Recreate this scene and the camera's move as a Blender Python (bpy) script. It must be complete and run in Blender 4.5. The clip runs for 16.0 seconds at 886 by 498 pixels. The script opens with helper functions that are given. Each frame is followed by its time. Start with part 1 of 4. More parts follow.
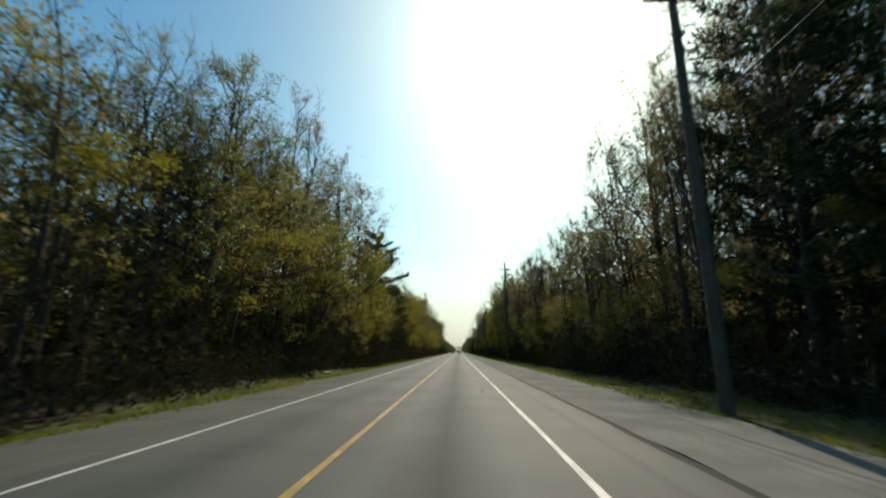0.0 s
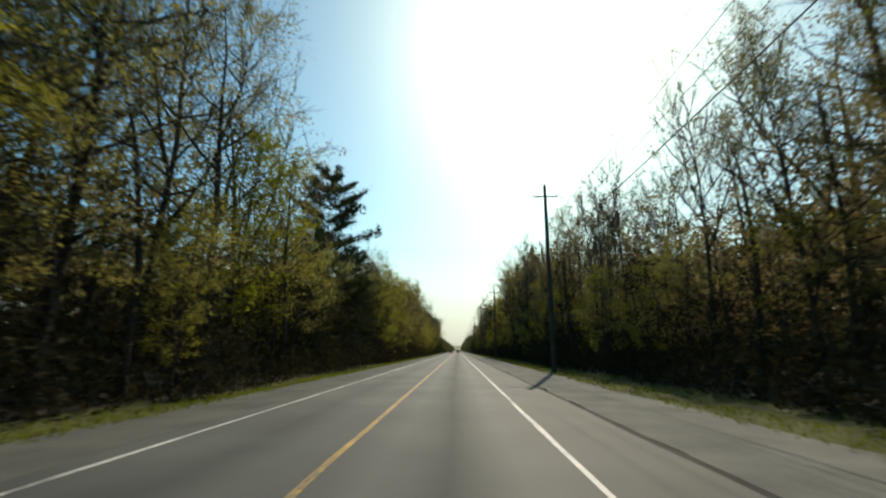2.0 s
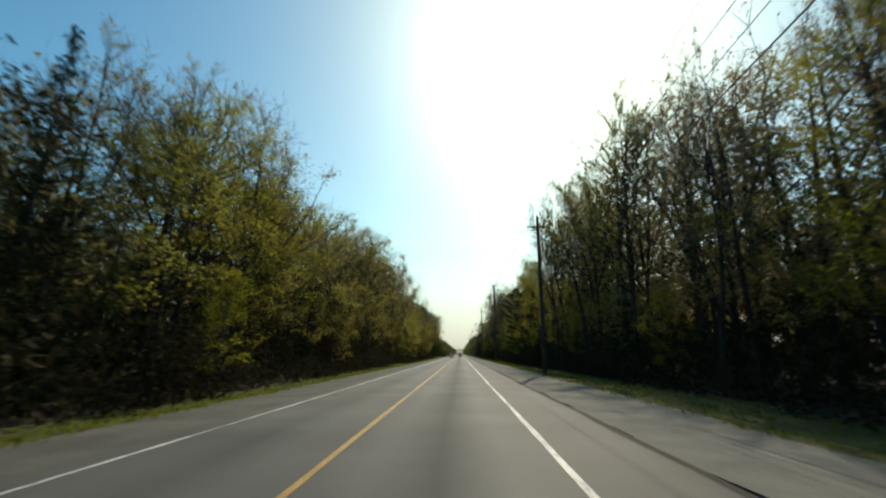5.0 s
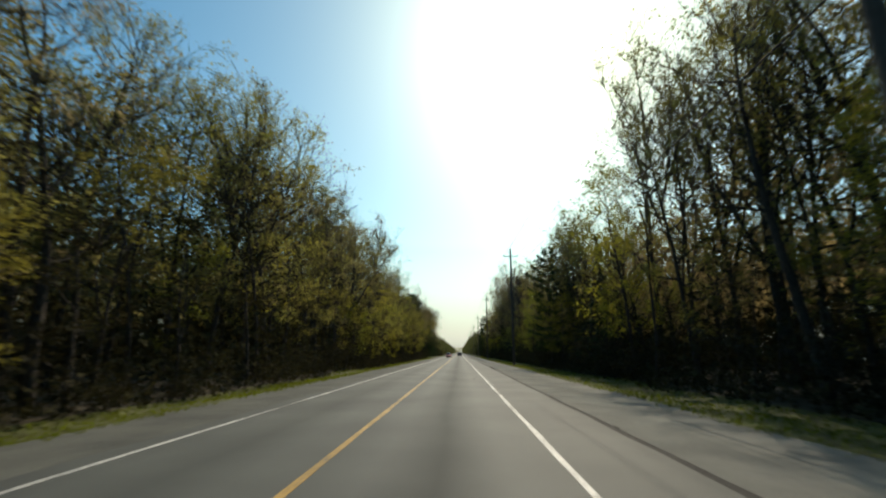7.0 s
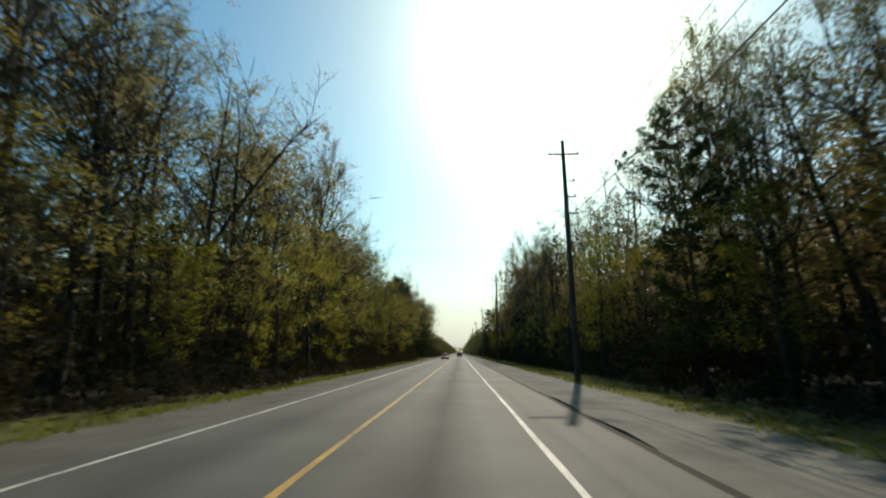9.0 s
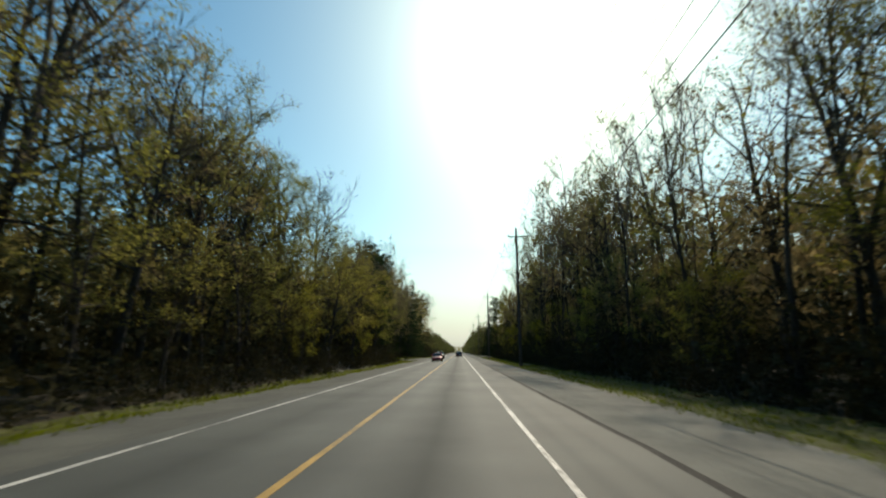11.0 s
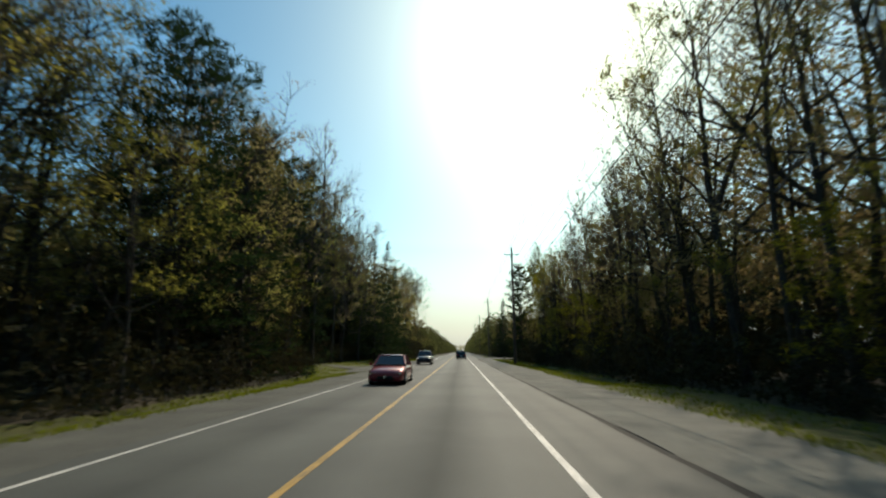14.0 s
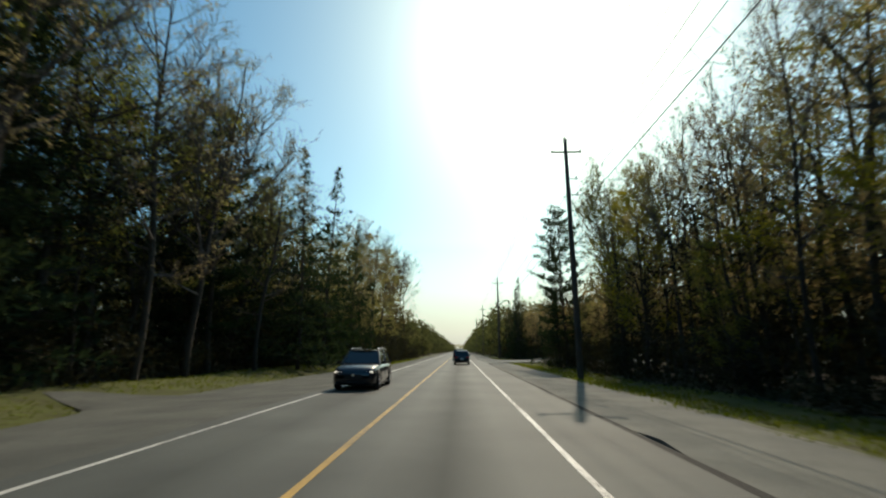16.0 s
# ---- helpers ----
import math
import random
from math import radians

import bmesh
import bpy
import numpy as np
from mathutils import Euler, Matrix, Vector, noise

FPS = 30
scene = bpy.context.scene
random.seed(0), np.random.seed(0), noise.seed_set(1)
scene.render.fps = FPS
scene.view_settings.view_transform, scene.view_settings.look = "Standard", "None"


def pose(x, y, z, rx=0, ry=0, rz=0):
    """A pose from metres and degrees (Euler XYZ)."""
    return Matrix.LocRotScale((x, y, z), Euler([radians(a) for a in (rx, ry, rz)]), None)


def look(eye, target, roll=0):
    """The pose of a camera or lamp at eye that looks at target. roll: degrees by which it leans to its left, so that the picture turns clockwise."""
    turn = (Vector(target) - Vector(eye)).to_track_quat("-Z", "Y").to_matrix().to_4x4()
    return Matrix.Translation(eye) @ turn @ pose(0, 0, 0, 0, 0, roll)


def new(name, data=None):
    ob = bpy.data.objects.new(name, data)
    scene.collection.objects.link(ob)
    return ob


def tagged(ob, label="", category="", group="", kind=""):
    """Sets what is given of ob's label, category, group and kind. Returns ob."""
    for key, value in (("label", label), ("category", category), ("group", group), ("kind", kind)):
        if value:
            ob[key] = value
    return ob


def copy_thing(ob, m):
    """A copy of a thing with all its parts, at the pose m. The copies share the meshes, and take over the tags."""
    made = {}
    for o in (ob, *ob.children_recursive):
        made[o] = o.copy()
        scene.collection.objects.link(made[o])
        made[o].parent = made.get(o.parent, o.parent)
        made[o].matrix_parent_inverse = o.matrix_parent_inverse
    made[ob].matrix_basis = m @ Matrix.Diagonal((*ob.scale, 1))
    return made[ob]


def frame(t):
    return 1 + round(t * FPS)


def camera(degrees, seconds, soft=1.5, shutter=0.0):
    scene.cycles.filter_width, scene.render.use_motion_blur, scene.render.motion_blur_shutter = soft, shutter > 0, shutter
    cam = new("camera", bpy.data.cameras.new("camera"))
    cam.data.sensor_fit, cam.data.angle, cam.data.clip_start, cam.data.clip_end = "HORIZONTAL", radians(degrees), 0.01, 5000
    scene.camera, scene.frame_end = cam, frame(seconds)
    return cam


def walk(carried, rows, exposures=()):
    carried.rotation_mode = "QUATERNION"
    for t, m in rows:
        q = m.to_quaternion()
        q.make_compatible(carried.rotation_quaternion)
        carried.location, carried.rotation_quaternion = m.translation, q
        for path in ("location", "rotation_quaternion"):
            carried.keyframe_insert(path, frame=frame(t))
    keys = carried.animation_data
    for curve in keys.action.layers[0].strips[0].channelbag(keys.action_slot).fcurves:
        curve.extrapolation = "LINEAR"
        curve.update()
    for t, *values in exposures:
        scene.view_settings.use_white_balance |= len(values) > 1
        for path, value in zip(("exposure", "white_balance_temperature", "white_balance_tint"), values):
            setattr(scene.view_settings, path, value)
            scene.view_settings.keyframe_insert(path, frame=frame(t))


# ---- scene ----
cam = camera(90, 16.0, soft=2.2, shutter=0.3)
EYE_H = 1.63


def drive(t, x, y, yaw, pitch):
    """Camera row: place over the road and turn, in degrees (yaw to the left, pitch up)."""
    eye = Vector((x, y, EYE_H))
    way = Vector((-math.sin(radians(yaw)), math.cos(radians(yaw)), math.tan(radians(pitch))))
    return (t, look(eye, eye + way))


walk(cam, [
    drive(0.0, 2.036, -0.62, 1.99, 12.97),
    drive(0.5, 2.011, 8.73, 1.99, 13.04),
    drive(1.0, 1.990, 18.08, 1.96, 12.94),
    drive(1.5, 1.974, 27.41, 1.94, 12.89),
    drive(2.0, 1.968, 36.73, 1.87, 12.88),
    drive(2.5, 1.972, 46.02, 1.79, 12.76),
    drive(3.0, 1.985, 55.27, 1.78, 12.85),
    drive(3.5, 2.005, 64.45, 1.89, 13.04),
    drive(4.0, 2.046, 73.59, 2.02, 13.27),
    drive(4.5, 2.098, 82.72, 2.13, 13.38),
    drive(5.0, 2.146, 91.87, 2.19, 13.30),
    drive(5.5, 2.164, 101.01, 2.19, 13.24),
    drive(6.0, 2.160, 110.15, 2.15, 13.19),
    drive(6.5, 2.147, 119.28, 2.11, 13.16),
    drive(7.0, 2.137, 128.42, 2.09, 13.15),
    drive(7.5, 2.138, 137.56, 2.10, 13.16),
    drive(8.0, 2.164, 146.71, 2.19, 13.18),
    drive(8.5, 2.204, 155.83, 2.20, 13.20),
    drive(9.0, 2.247, 164.96, 2.14, 13.18),
    drive(9.5, 2.280, 174.09, 2.11, 13.16),
    drive(10.0, 2.303, 183.21, 2.09, 13.13),
    drive(10.5, 2.314, 192.31, 2.09, 13.09),
    drive(11.0, 2.315, 201.41, 2.08, 13.05),
    drive(11.5, 2.305, 210.49, 2.08, 12.99),
    drive(12.0, 2.283, 219.56, 2.07, 12.91),
    drive(12.5, 2.257, 228.62, 2.13, 13.09),
    drive(13.0, 2.238, 237.66, 2.18, 13.13),
    drive(13.5, 2.218, 246.71, 2.25, 13.10),
    drive(14.0, 2.190, 255.76, 2.29, 12.97),
    drive(14.5, 2.139, 264.84, 2.34, 12.95),
    drive(15.0, 2.089, 273.92, 2.33, 12.94),
    drive(15.5, 2.053, 283.05, 2.25, 12.93),
    drive(16.0, 2.030, 292.17, 2.13, 12.86),
], exposures=[(0.0, -0.42, 7700, 11.0), (16.0, -0.42, 7700, 11.0)])

# ---------------------------------------------------------------- light
SUN_AZ = radians(14.7)      # to the right of the road's direction
SUN_EL = radians(39.5)
world = bpy.data.worlds.new("spring_sky")
scene.world = world
world.use_nodes = True
wn = world.node_tree.nodes
sky = wn.new("ShaderNodeTexSky")
sky.sky_type = 'NISHITA'
sky.sun_disc = False
sky.sun_elevation = SUN_EL
sky.sun_rotation = SUN_AZ
sky.air_density = 1.0
sky.dust_density = 1.1
sky.ozone_density = 3.0
tone = wn.new("ShaderNodeHueSaturation")
world.node_tree.links.new(sky.outputs[0], tone.inputs["Color"])
# haze takes the colour out of the sky towards the horizon
up = wn.new("ShaderNodeTexCoord")
height = wn.new("ShaderNodeSeparateXYZ")
haze = wn.new("ShaderNodeMapRange")
haze.inputs[1].default_value, haze.inputs[2].default_value = 0.0, 0.22
haze.inputs[3].default_value, haze.inputs[4].default_value = 0.12, 1.32
world.node_tree.links.new(up.outputs["Generated"], height.inputs[0])
world.node_tree.links.new(height.outputs[2], haze.inputs[0])
world.node_tree.links.new(haze.outputs[0], tone.inputs["Saturation"])
thick = wn.new("ShaderNodeMapRange")
thick.inputs[1].default_value, thick.inputs[2].default_value = 0.0, 0.24
thick.inputs[3].default_value, thick.inputs[4].default_value = 0.35, 1.0
world.node_tree.links.new(height.outputs[2], thick.inputs[0])
world.node_tree.links.new(thick.outputs[0], tone.inputs["Value"])
tint = wn.new("ShaderNodeMix")
tint.data_type, tint.blend_type = 'RGBA', 'MULTIPLY'
tint.inputs[0].default_value = 1.0
air = wn.new("ShaderNodeValToRGB")
air.color_ramp.elements[0].position, air.color_ramp.elements[0].color = 0.0, (0.87, 1.0, 1.02, 1)
air.color_ramp.elements[1].position, air.color_ramp.elements[1].color = 0.22, (0.85, 1.08, 0.89, 1)
world.node_tree.links.new(height.outputs[2], air.inputs[0])
world.node_tree.links.new(air.outputs[0], tint.inputs[7])
world.node_tree.links.new(tone.outputs[0], tint.inputs[6])
world.node_tree.links.new(tint.outputs[2], wn["Background"].inputs[0])
wn["Background"].inputs[1].default_value = 0.235
sun_data = bpy.data.lights.new("sun", 'SUN')
sun_data.energy = 4.6
sun_data.angle = radians(0.6)
sun_data.color = (1.0, 0.94, 0.84)
sun = new("sun", sun_data)
sun_dir = Vector((math.sin(SUN_AZ) * math.cos(SUN_EL), math.cos(SUN_AZ) * math.cos(SUN_EL), math.sin(SUN_EL)))
sun.matrix_world = look(sun_dir * 400, (0, 0, 0))


# ---------------------------------------------------------------- materials
def mat(name, rough=0.8):
    m = bpy.data.materials.new(name)
    m.use_nodes = True
    nt = m.node_tree
    b = nt.nodes["Principled BSDF"]
    b.inputs["Roughness"].default_value = rough
    return m, nt, b


def ramp(nt, stops):
    r = nt.nodes.new("ShaderNodeValToRGB")
    el = r.color_ramp.elements
    while len(el) < len(stops):
        el.new(0.5)
    for e, (p, c) in zip(el, stops):
        e.position, e.color = p, (*c, 1)
    return r


def noise_tex(nt, scale, detail=6, coord="Object", stretch=None):
    tc = nt.nodes.new("ShaderNodeTexCoord")
    n = nt.nodes.new("ShaderNodeTexNoise")
    n.inputs["Scale"].default_value = scale
    n.inputs["Detail"].default_value = detail
    if stretch:
        mp = nt.nodes.new("ShaderNodeMapping")
        mp.inputs["Scale"].default_value = stretch
        nt.links.new(tc.outputs[coord], mp.inputs[0])
        nt.links.new(mp.outputs[0], n.inputs["Vector"])
    else:
        nt.links.new(tc.outputs[coord], n.inputs["Vector"])
    return n


def mixed(nt, mode, fac, a, b):
    m = nt.nodes.new("ShaderNodeMix")
    m.data_type, m.blend_type = 'RGBA', mode
    for sock, v in ((m.inputs[0], fac), (m.inputs[6], a), (m.inputs[7], b)):
        if hasattr(v, "links"):
            nt.links.new(v, sock)
        else:
            sock.default_value = v if isinstance(v, (int, float)) else (*v, 1)
    return m.outputs[2]


def bumped(nt, b, height, strength, dist=0.02):
    bp = nt.nodes.new("ShaderNodeBump")
    bp.inputs["Strength"].default_value = strength
    bp.inputs["Distance"].default_value = dist
    nt.links.new(height, bp.inputs["Height"])
    nt.links.new(bp.outputs[0], b.inputs["Normal"])


def surface(name, lo, hi, scale, rough=0.85, big=None, bump=0.3, dist=0.02, stretch=None, spec=0.3):
    """A two-scale noisy surface."""
    m, nt, b = mat(name, rough)
    n = noise_tex(nt, scale, 8, stretch=stretch)
    r = ramp(nt, [(0.3, lo), (0.7, hi)])
    nt.links.new(n.outputs[0], r.inputs[0])
    col = r.outputs[0]
    if big:
        n2 = noise_tex(nt, big, 4)
        r2 = ramp(nt, [(0.3, (0.65, 0.65, 0.65)), (0.7, (1.15, 1.12, 1.08))])
        nt.links.new(n2.outputs[0], r2.inputs[0])
        col = mixed(nt, 'MULTIPLY', 1.0, col, r2.outputs[0])
    nt.links.new(col, b.inputs["Base Color"])
    b.inputs["Specular IOR Level"].default_value = spec
    bumped(nt, b, n.outputs[0], bump, dist)
    return m


def leaf_material(name, dark, light, through_light, share=0.5, lace=0.0, vary=True):
    """Thin leaves: diffuse and translucent, varied by tree and by leaf; lace cuts sprays into leaflets."""
    m = bpy.data.materials.new(name)
    m.use_nodes = True
    nt = m.node_tree
    out = nt.nodes["Material Output"]
    nt.nodes.remove(nt.nodes["Principled BSDF"])
    info = nt.nodes.new("ShaderNodeObjectInfo")
    geo = nt.nodes.new("ShaderNodeNewGeometry")
    r = ramp(nt, [(0.0, dark), (1.0, light)])
    nt.links.new(geo.outputs["Random Per Island"], r.inputs[0])
    hue = nt.nodes.new("ShaderNodeHueSaturation")
    mr = nt.nodes.new("ShaderNodeMapRange")
    mr.inputs[3].default_value, mr.inputs[4].default_value = 0.472, 0.516
    if vary:
        nt.links.new(info.outputs["Random"], mr.inputs[0])
        nt.links.new(mr.outputs[0], hue.inputs["Hue"])
    for socket, factor, lo, hi in (("Saturation", 7.3, 0.76, 1.04), ("Value", 13.7, 0.85, 1.2)) * vary:    # each tree its own tone
        spin = nt.nodes.new("ShaderNodeMath")
        spin.operation = 'MULTIPLY'
        spin.inputs[1].default_value = factor
        wrap = nt.nodes.new("ShaderNodeMath")
        wrap.operation = 'FRACT'
        span = nt.nodes.new("ShaderNodeMapRange")
        span.inputs[3].default_value, span.inputs[4].default_value = lo, hi
        nt.links.new(info.outputs["Random"], spin.inputs[0])
        nt.links.new(spin.outputs[0], wrap.inputs[0])
        nt.links.new(wrap.outputs[0], span.inputs[0])
        nt.links.new(span.outputs[0], hue.inputs[socket])
    nt.links.new(r.outputs[0], hue.inputs["Color"])
    d = nt.nodes.new("ShaderNodeBsdfDiffuse")
    t = nt.nodes.new("ShaderNodeBsdfTranslucent")
    nt.links.new(hue.outputs[0], d.inputs[0])
    tr = mixed(nt, 'MULTIPLY', 1.0, hue.outputs[0], through_light)
    nt.links.new(tr, t.inputs[0])
    mx = nt.nodes.new("ShaderNodeMixShader")
    mx.inputs[0].default_value = share
    nt.links.new(d.outputs[0], mx.inputs[1])
    nt.links.new(t.outputs[0], mx.inputs[2])
    if lace:
        n = noise_tex(nt, lace, 1)
        cut = nt.nodes.new("ShaderNodeMath")
        cut.operation = 'GREATER_THAN'
        cut.inputs[1].default_value = 0.47
        nt.links.new(n.outputs[0], cut.inputs[0])
        gap = nt.nodes.new("ShaderNodeBsdfTransparent")
        leafy = nt.nodes.new("ShaderNodeMixShader")
        nt.links.new(cut.outputs[0], leafy.inputs[0])
        nt.links.new(gap.outputs[0], leafy.inputs[1])
        nt.links.new(mx.outputs[0], leafy.inputs[2])
        mx = leafy
    nt.links.new(mx.outputs[0], out.inputs[0])
    return m


M_BARK = surface("grey_brown_bark", (0.032, 0.025, 0.019), (0.092, 0.075, 0.060), 6, 0.95, 0.7, 0.6, 0.03, (6, 6, 1))
M_TWIG = surface("reddish_twigs", (0.062, 0.048, 0.040), (0.150, 0.120, 0.100), 5, 0.9, None, 0.2)
M_LEAF = leaf_material("spring_leaves", (0.084, 0.087, 0.027), (0.148, 0.146, 0.050), (2.85, 2.7, 1.6), 0.54, 13.0)
M_LEAF_YELLOW = leaf_material("yellow_green_leaves", (0.090, 0.094, 0.019), (0.160, 0.159, 0.037), (2.75, 2.65, 1.15), 0.54, 13.0)
M_BUD = leaf_material("red_brown_buds", (0.125, 0.108, 0.062), (0.205, 0.178, 0.104), (2.6, 2.45, 1.7), 0.55)
M_NEEDLE = leaf_material("pine_needles", (0.015, 0.028, 0.014), (0.040, 0.060, 0.027), (1.3, 1.4, 0.9), 0.25)
# brownish low leaves, coloured darker to carry the shade under the trees
M_SHRUB_SHADED = leaf_material("shrub_leaves", (0.026, 0.025, 0.014), (0.062, 0.056, 0.028), (1.3, 1.25, 0.9), 0.15, 11.0)
M_GRASS = leaf_material("verge_grass", (0.074, 0.077, 0.017), (0.094, 0.116, 0.018), (2.0, 2.1, 0.7), 0.44, vary=False)
M_GROUND = surface("forest_floor", (0.022, 0.018, 0.011), (0.062, 0.051, 0.029), 2.5, 0.95, 0.12, 0.6, 0.05)
M_GRAVEL = surface("gravel", (0.060, 0.063, 0.056), (0.130, 0.134, 0.120), 35, 0.95, 0.5, 0.7, 0.02)
M_ASPHALT = surface("worn_asphalt", (0.049, 0.055, 0.052), (0.089, 0.098, 0.092), 60, 0.75, 0.3, 0.25, 0.006, spec=0.35)
_nt = M_ASPHALT.node_tree          # paler wheel tracks and a darker oily middle in each lane
_b = _nt.nodes["Principled BSDF"]
_tc = _nt.nodes.new("ShaderNodeTexCoord")
_sx = _nt.nodes.new("ShaderNodeSeparateXYZ")
_nt.links.new(_tc.outputs["Object"], _sx.inputs[0])
_wob = noise_tex(_nt, 0.12, 3)
_add = _nt.nodes.new("ShaderNodeMath")
_add.operation = 'MULTIPLY_ADD'
_add.inputs[1].default_value = 0.5
_nt.links.new(_wob.outputs[0], _add.inputs[0])
_nt.links.new(_sx.outputs[0], _add.inputs[2])
_mr = _nt.nodes.new("ShaderNodeMapRange")
_mr.inputs[1].default_value, _mr.inputs[2].default_value = -4.25, 5.75
_nt.links.new(_add.outputs[0], _mr.inputs[0])
_lane = ramp(_nt, [(p, (v, v, v)) for p, v in ((0.0, 0.9), (0.17, 1.08), (0.27, 0.86), (0.36, 1.08), (0.45, 0.98), (0.53, 1.1), (0.605, 0.80), (0.63, 0.68), (0.655, 0.80), (0.73, 1.1), (0.83, 0.97), (1.0, 0.92))])
_nt.links.new(_mr.outputs[0], _lane.inputs[0])
_gloss = _nt.nodes.new("ShaderNodeMapRange")
_gloss.inputs[1].default_value, _gloss.inputs[2].default_value = 0.68, 1.1
_gloss.inputs[3].default_value, _gloss.inputs[4].default_value = 0.16, 0.42
_nt.links.new(_lane.outputs[0], _gloss.inputs[0])
_nt.links.new(_gloss.outputs[0], _b.inputs["Specular IOR Level"])
_old = _b.inputs["Base Color"].links[0].from_socket
_nt.links.new(mixed(_nt, 'MULTIPLY', 1.0, _old, _lane.outputs[0]), _b.inputs["Base Color"])
M_YELLOW = surface("yellow_road_paint", (0.36, 0.22, 0.06), (0.56, 0.35, 0.10), 14, 0.6, 1.1, 0.15, 0.004)
M_WHITE = surface("white_road_paint", (0.43, 0.43, 0.41), (0.70, 0.70, 0.67), 12, 0.6, 0.9, 0.15, 0.004)
for _m in (M_YELLOW, M_WHITE):     # paint worn through to the asphalt in patches
    _nt, _b = _m.node_tree, _m.node_tree.nodes["Principled BSDF"]
    _fine, _wide = noise_tex(_nt, 9.0, 8), noise_tex(_nt, 0.22, 3)
    _sum = _nt.nodes.new("ShaderNodeMath")
    _sum.operation = 'MULTIPLY'
    _nt.links.new(_fine.outputs[0], _sum.inputs[0])
    _nt.links.new(_wide.outputs[0], _sum.inputs[1])
    _worn = ramp(_nt, [(0.27, (0, 0, 0)), (0.36, (0.85, 0.85, 0.85))])
    _nt.links.new(_sum.outputs[0], _worn.inputs[0])
    _old = _b.inputs["Base Color"].links[0].from_socket
    _nt.links.new(mixed(_nt, 'MIX', _worn.outputs[0], _old, (0.08, 0.085, 0.08)), _b.inputs["Base Color"])
M_POLE = surface("weathered_pole_wood", (0.050, 0.040, 0.033), (0.125, 0.102, 0.084), 8, 0.9, 0.5, 0.5, 0.02, (8, 8, 0.6))


M_TURF = surface("grassy_soil", (0.058, 0.054, 0.020), (0.092, 0.110, 0.018), 3.0, 0.95, 0.4, 0.7, 0.05)
M_GRAVEL_PALE = surface("pale_gravel", (0.112, 0.115, 0.102), (0.212, 0.216, 0.192), 35, 0.95, 0.5, 0.7, 0.02)
M_DARK_ROAD = surface("dark_strip_and_patches", (0.012, 0.012, 0.012), (0.04, 0.038, 0.035), 25, 0.9, 1.0, 0.8, 0.03)
M_STEEL = surface("galvanised_steel", (0.16, 0.16, 0.16), (0.3, 0.3, 0.3), 20, 0.5, None, 0.1, 0.004)
M_CERAMIC = surface("insulator_ceramic", (0.12, 0.11, 0.10), (0.2, 0.19, 0.18), 10, 0.25, None, 0.05, 0.002)
M_CABLE = surface("black_cable", (0.015, 0.015, 0.015), (0.03, 0.03, 0.03), 12, 0.7, None, 0.05, 0.002, spec=0.25)
M_DEADWOOD = surface("dead_grey_wood", (0.34, 0.31, 0.27), (0.62, 0.58, 0.52), 7, 0.9, 1.0, 0.4, 0.02)
M_STAKE = surface("white_painted_wood", (0.45, 0.44, 0.42), (0.75, 0.74, 0.7), 9, 0.6, 2.0, 0.2, 0.006)
M_TYRE = surface("tyre_rubber", (0.012, 0.012, 0.012), (0.03, 0.03, 0.03), 30, 0.85, None, 0.2, 0.004)
M_TRIM = surface("black_plastic_trim", (0.012, 0.012, 0.012), (0.025, 0.025, 0.025), 40, 0.55, None, 0.1, 0.002)
M_RIM = surface("alloy", (0.3, 0.3, 0.31), (0.45, 0.45, 0.46), 20, 0.3, None, 0.05, 0.002)
M_PLATE = surface("plate_white", (0.6, 0.6, 0.6), (0.75, 0.75, 0.75), 8, 0.5, None, 0.05, 0.002)


def car_paint(name, colour, metal=0.3):
    m, nt, b = mat(name, 0.35)
    n = noise_tex(nt, 3.0, 4)
    r = ramp(nt, [(0.3, tuple(c * 0.85 for c in colour)), (0.75, colour)])
    nt.links.new(n.outputs[0], r.inputs[0])
    nt.links.new(r.outputs[0], b.inputs["Base Color"])
    b.inputs["Metallic"].default_value = metal
    b.inputs["Coat Weight"].default_value = 0.8
    b.inputs["Coat Roughness"].default_value = 0.06
    return m


M_RED = car_paint("red_car_paint", (0.30, 0.018, 0.03))
M_BLACK = car_paint("black_car_paint", (0.012, 0.012, 0.016))
M_DARK = car_paint("dark_grey_car_paint", (0.02, 0.024, 0.032))
M_GLASS, _nt, _b = mat("tinted_car_glass", 0.04)
_b.inputs["Base Color"].default_value = (0.02, 0.025, 0.03, 1)
_b.inputs["Specular IOR Level"].default_value = 0.6
M_LAMP, _nt, _b = mat("lit_headlamp", 0.2)
_b.inputs["Base Color"].default_value = (0.8, 0.8, 0.8, 1)
_b.inputs["Emission Color"].default_value = (1, 0.97, 0.9, 1)
_b.inputs["Emission Strength"].default_value = 1.5
M_REFLECTOR, _nt, _b = mat("headlamp_reflector", 0.12)
_b.inputs["Base Color"].default_value = (0.85, 0.86, 0.88, 1)
_b.inputs["Metallic"].default_value = 0.9
M_TAIL, _nt, _b = mat("red_tail_lens", 0.2)
_b.inputs["Base Color"].default_value = (0.35, 0.01, 0.01, 1)

M_INNER = leaf_material("inner_leaves", (0.098, 0.090, 0.036), (0.150, 0.138, 0.058), (2.75, 2.6, 1.65), 0.55, 8.0)
M_INNER_BROWN = leaf_material("inner_brown_leaves", (0.115, 0.101, 0.056), (0.180, 0.156, 0.086), (2.7, 2.5, 1.75), 0.54, 8.0)
M_FAR_LEAF = leaf_material("far_leaves", (0.055, 0.060, 0.026), (0.100, 0.102, 0.046), (1.8, 1.8, 1.3), 0.42, 4.0)

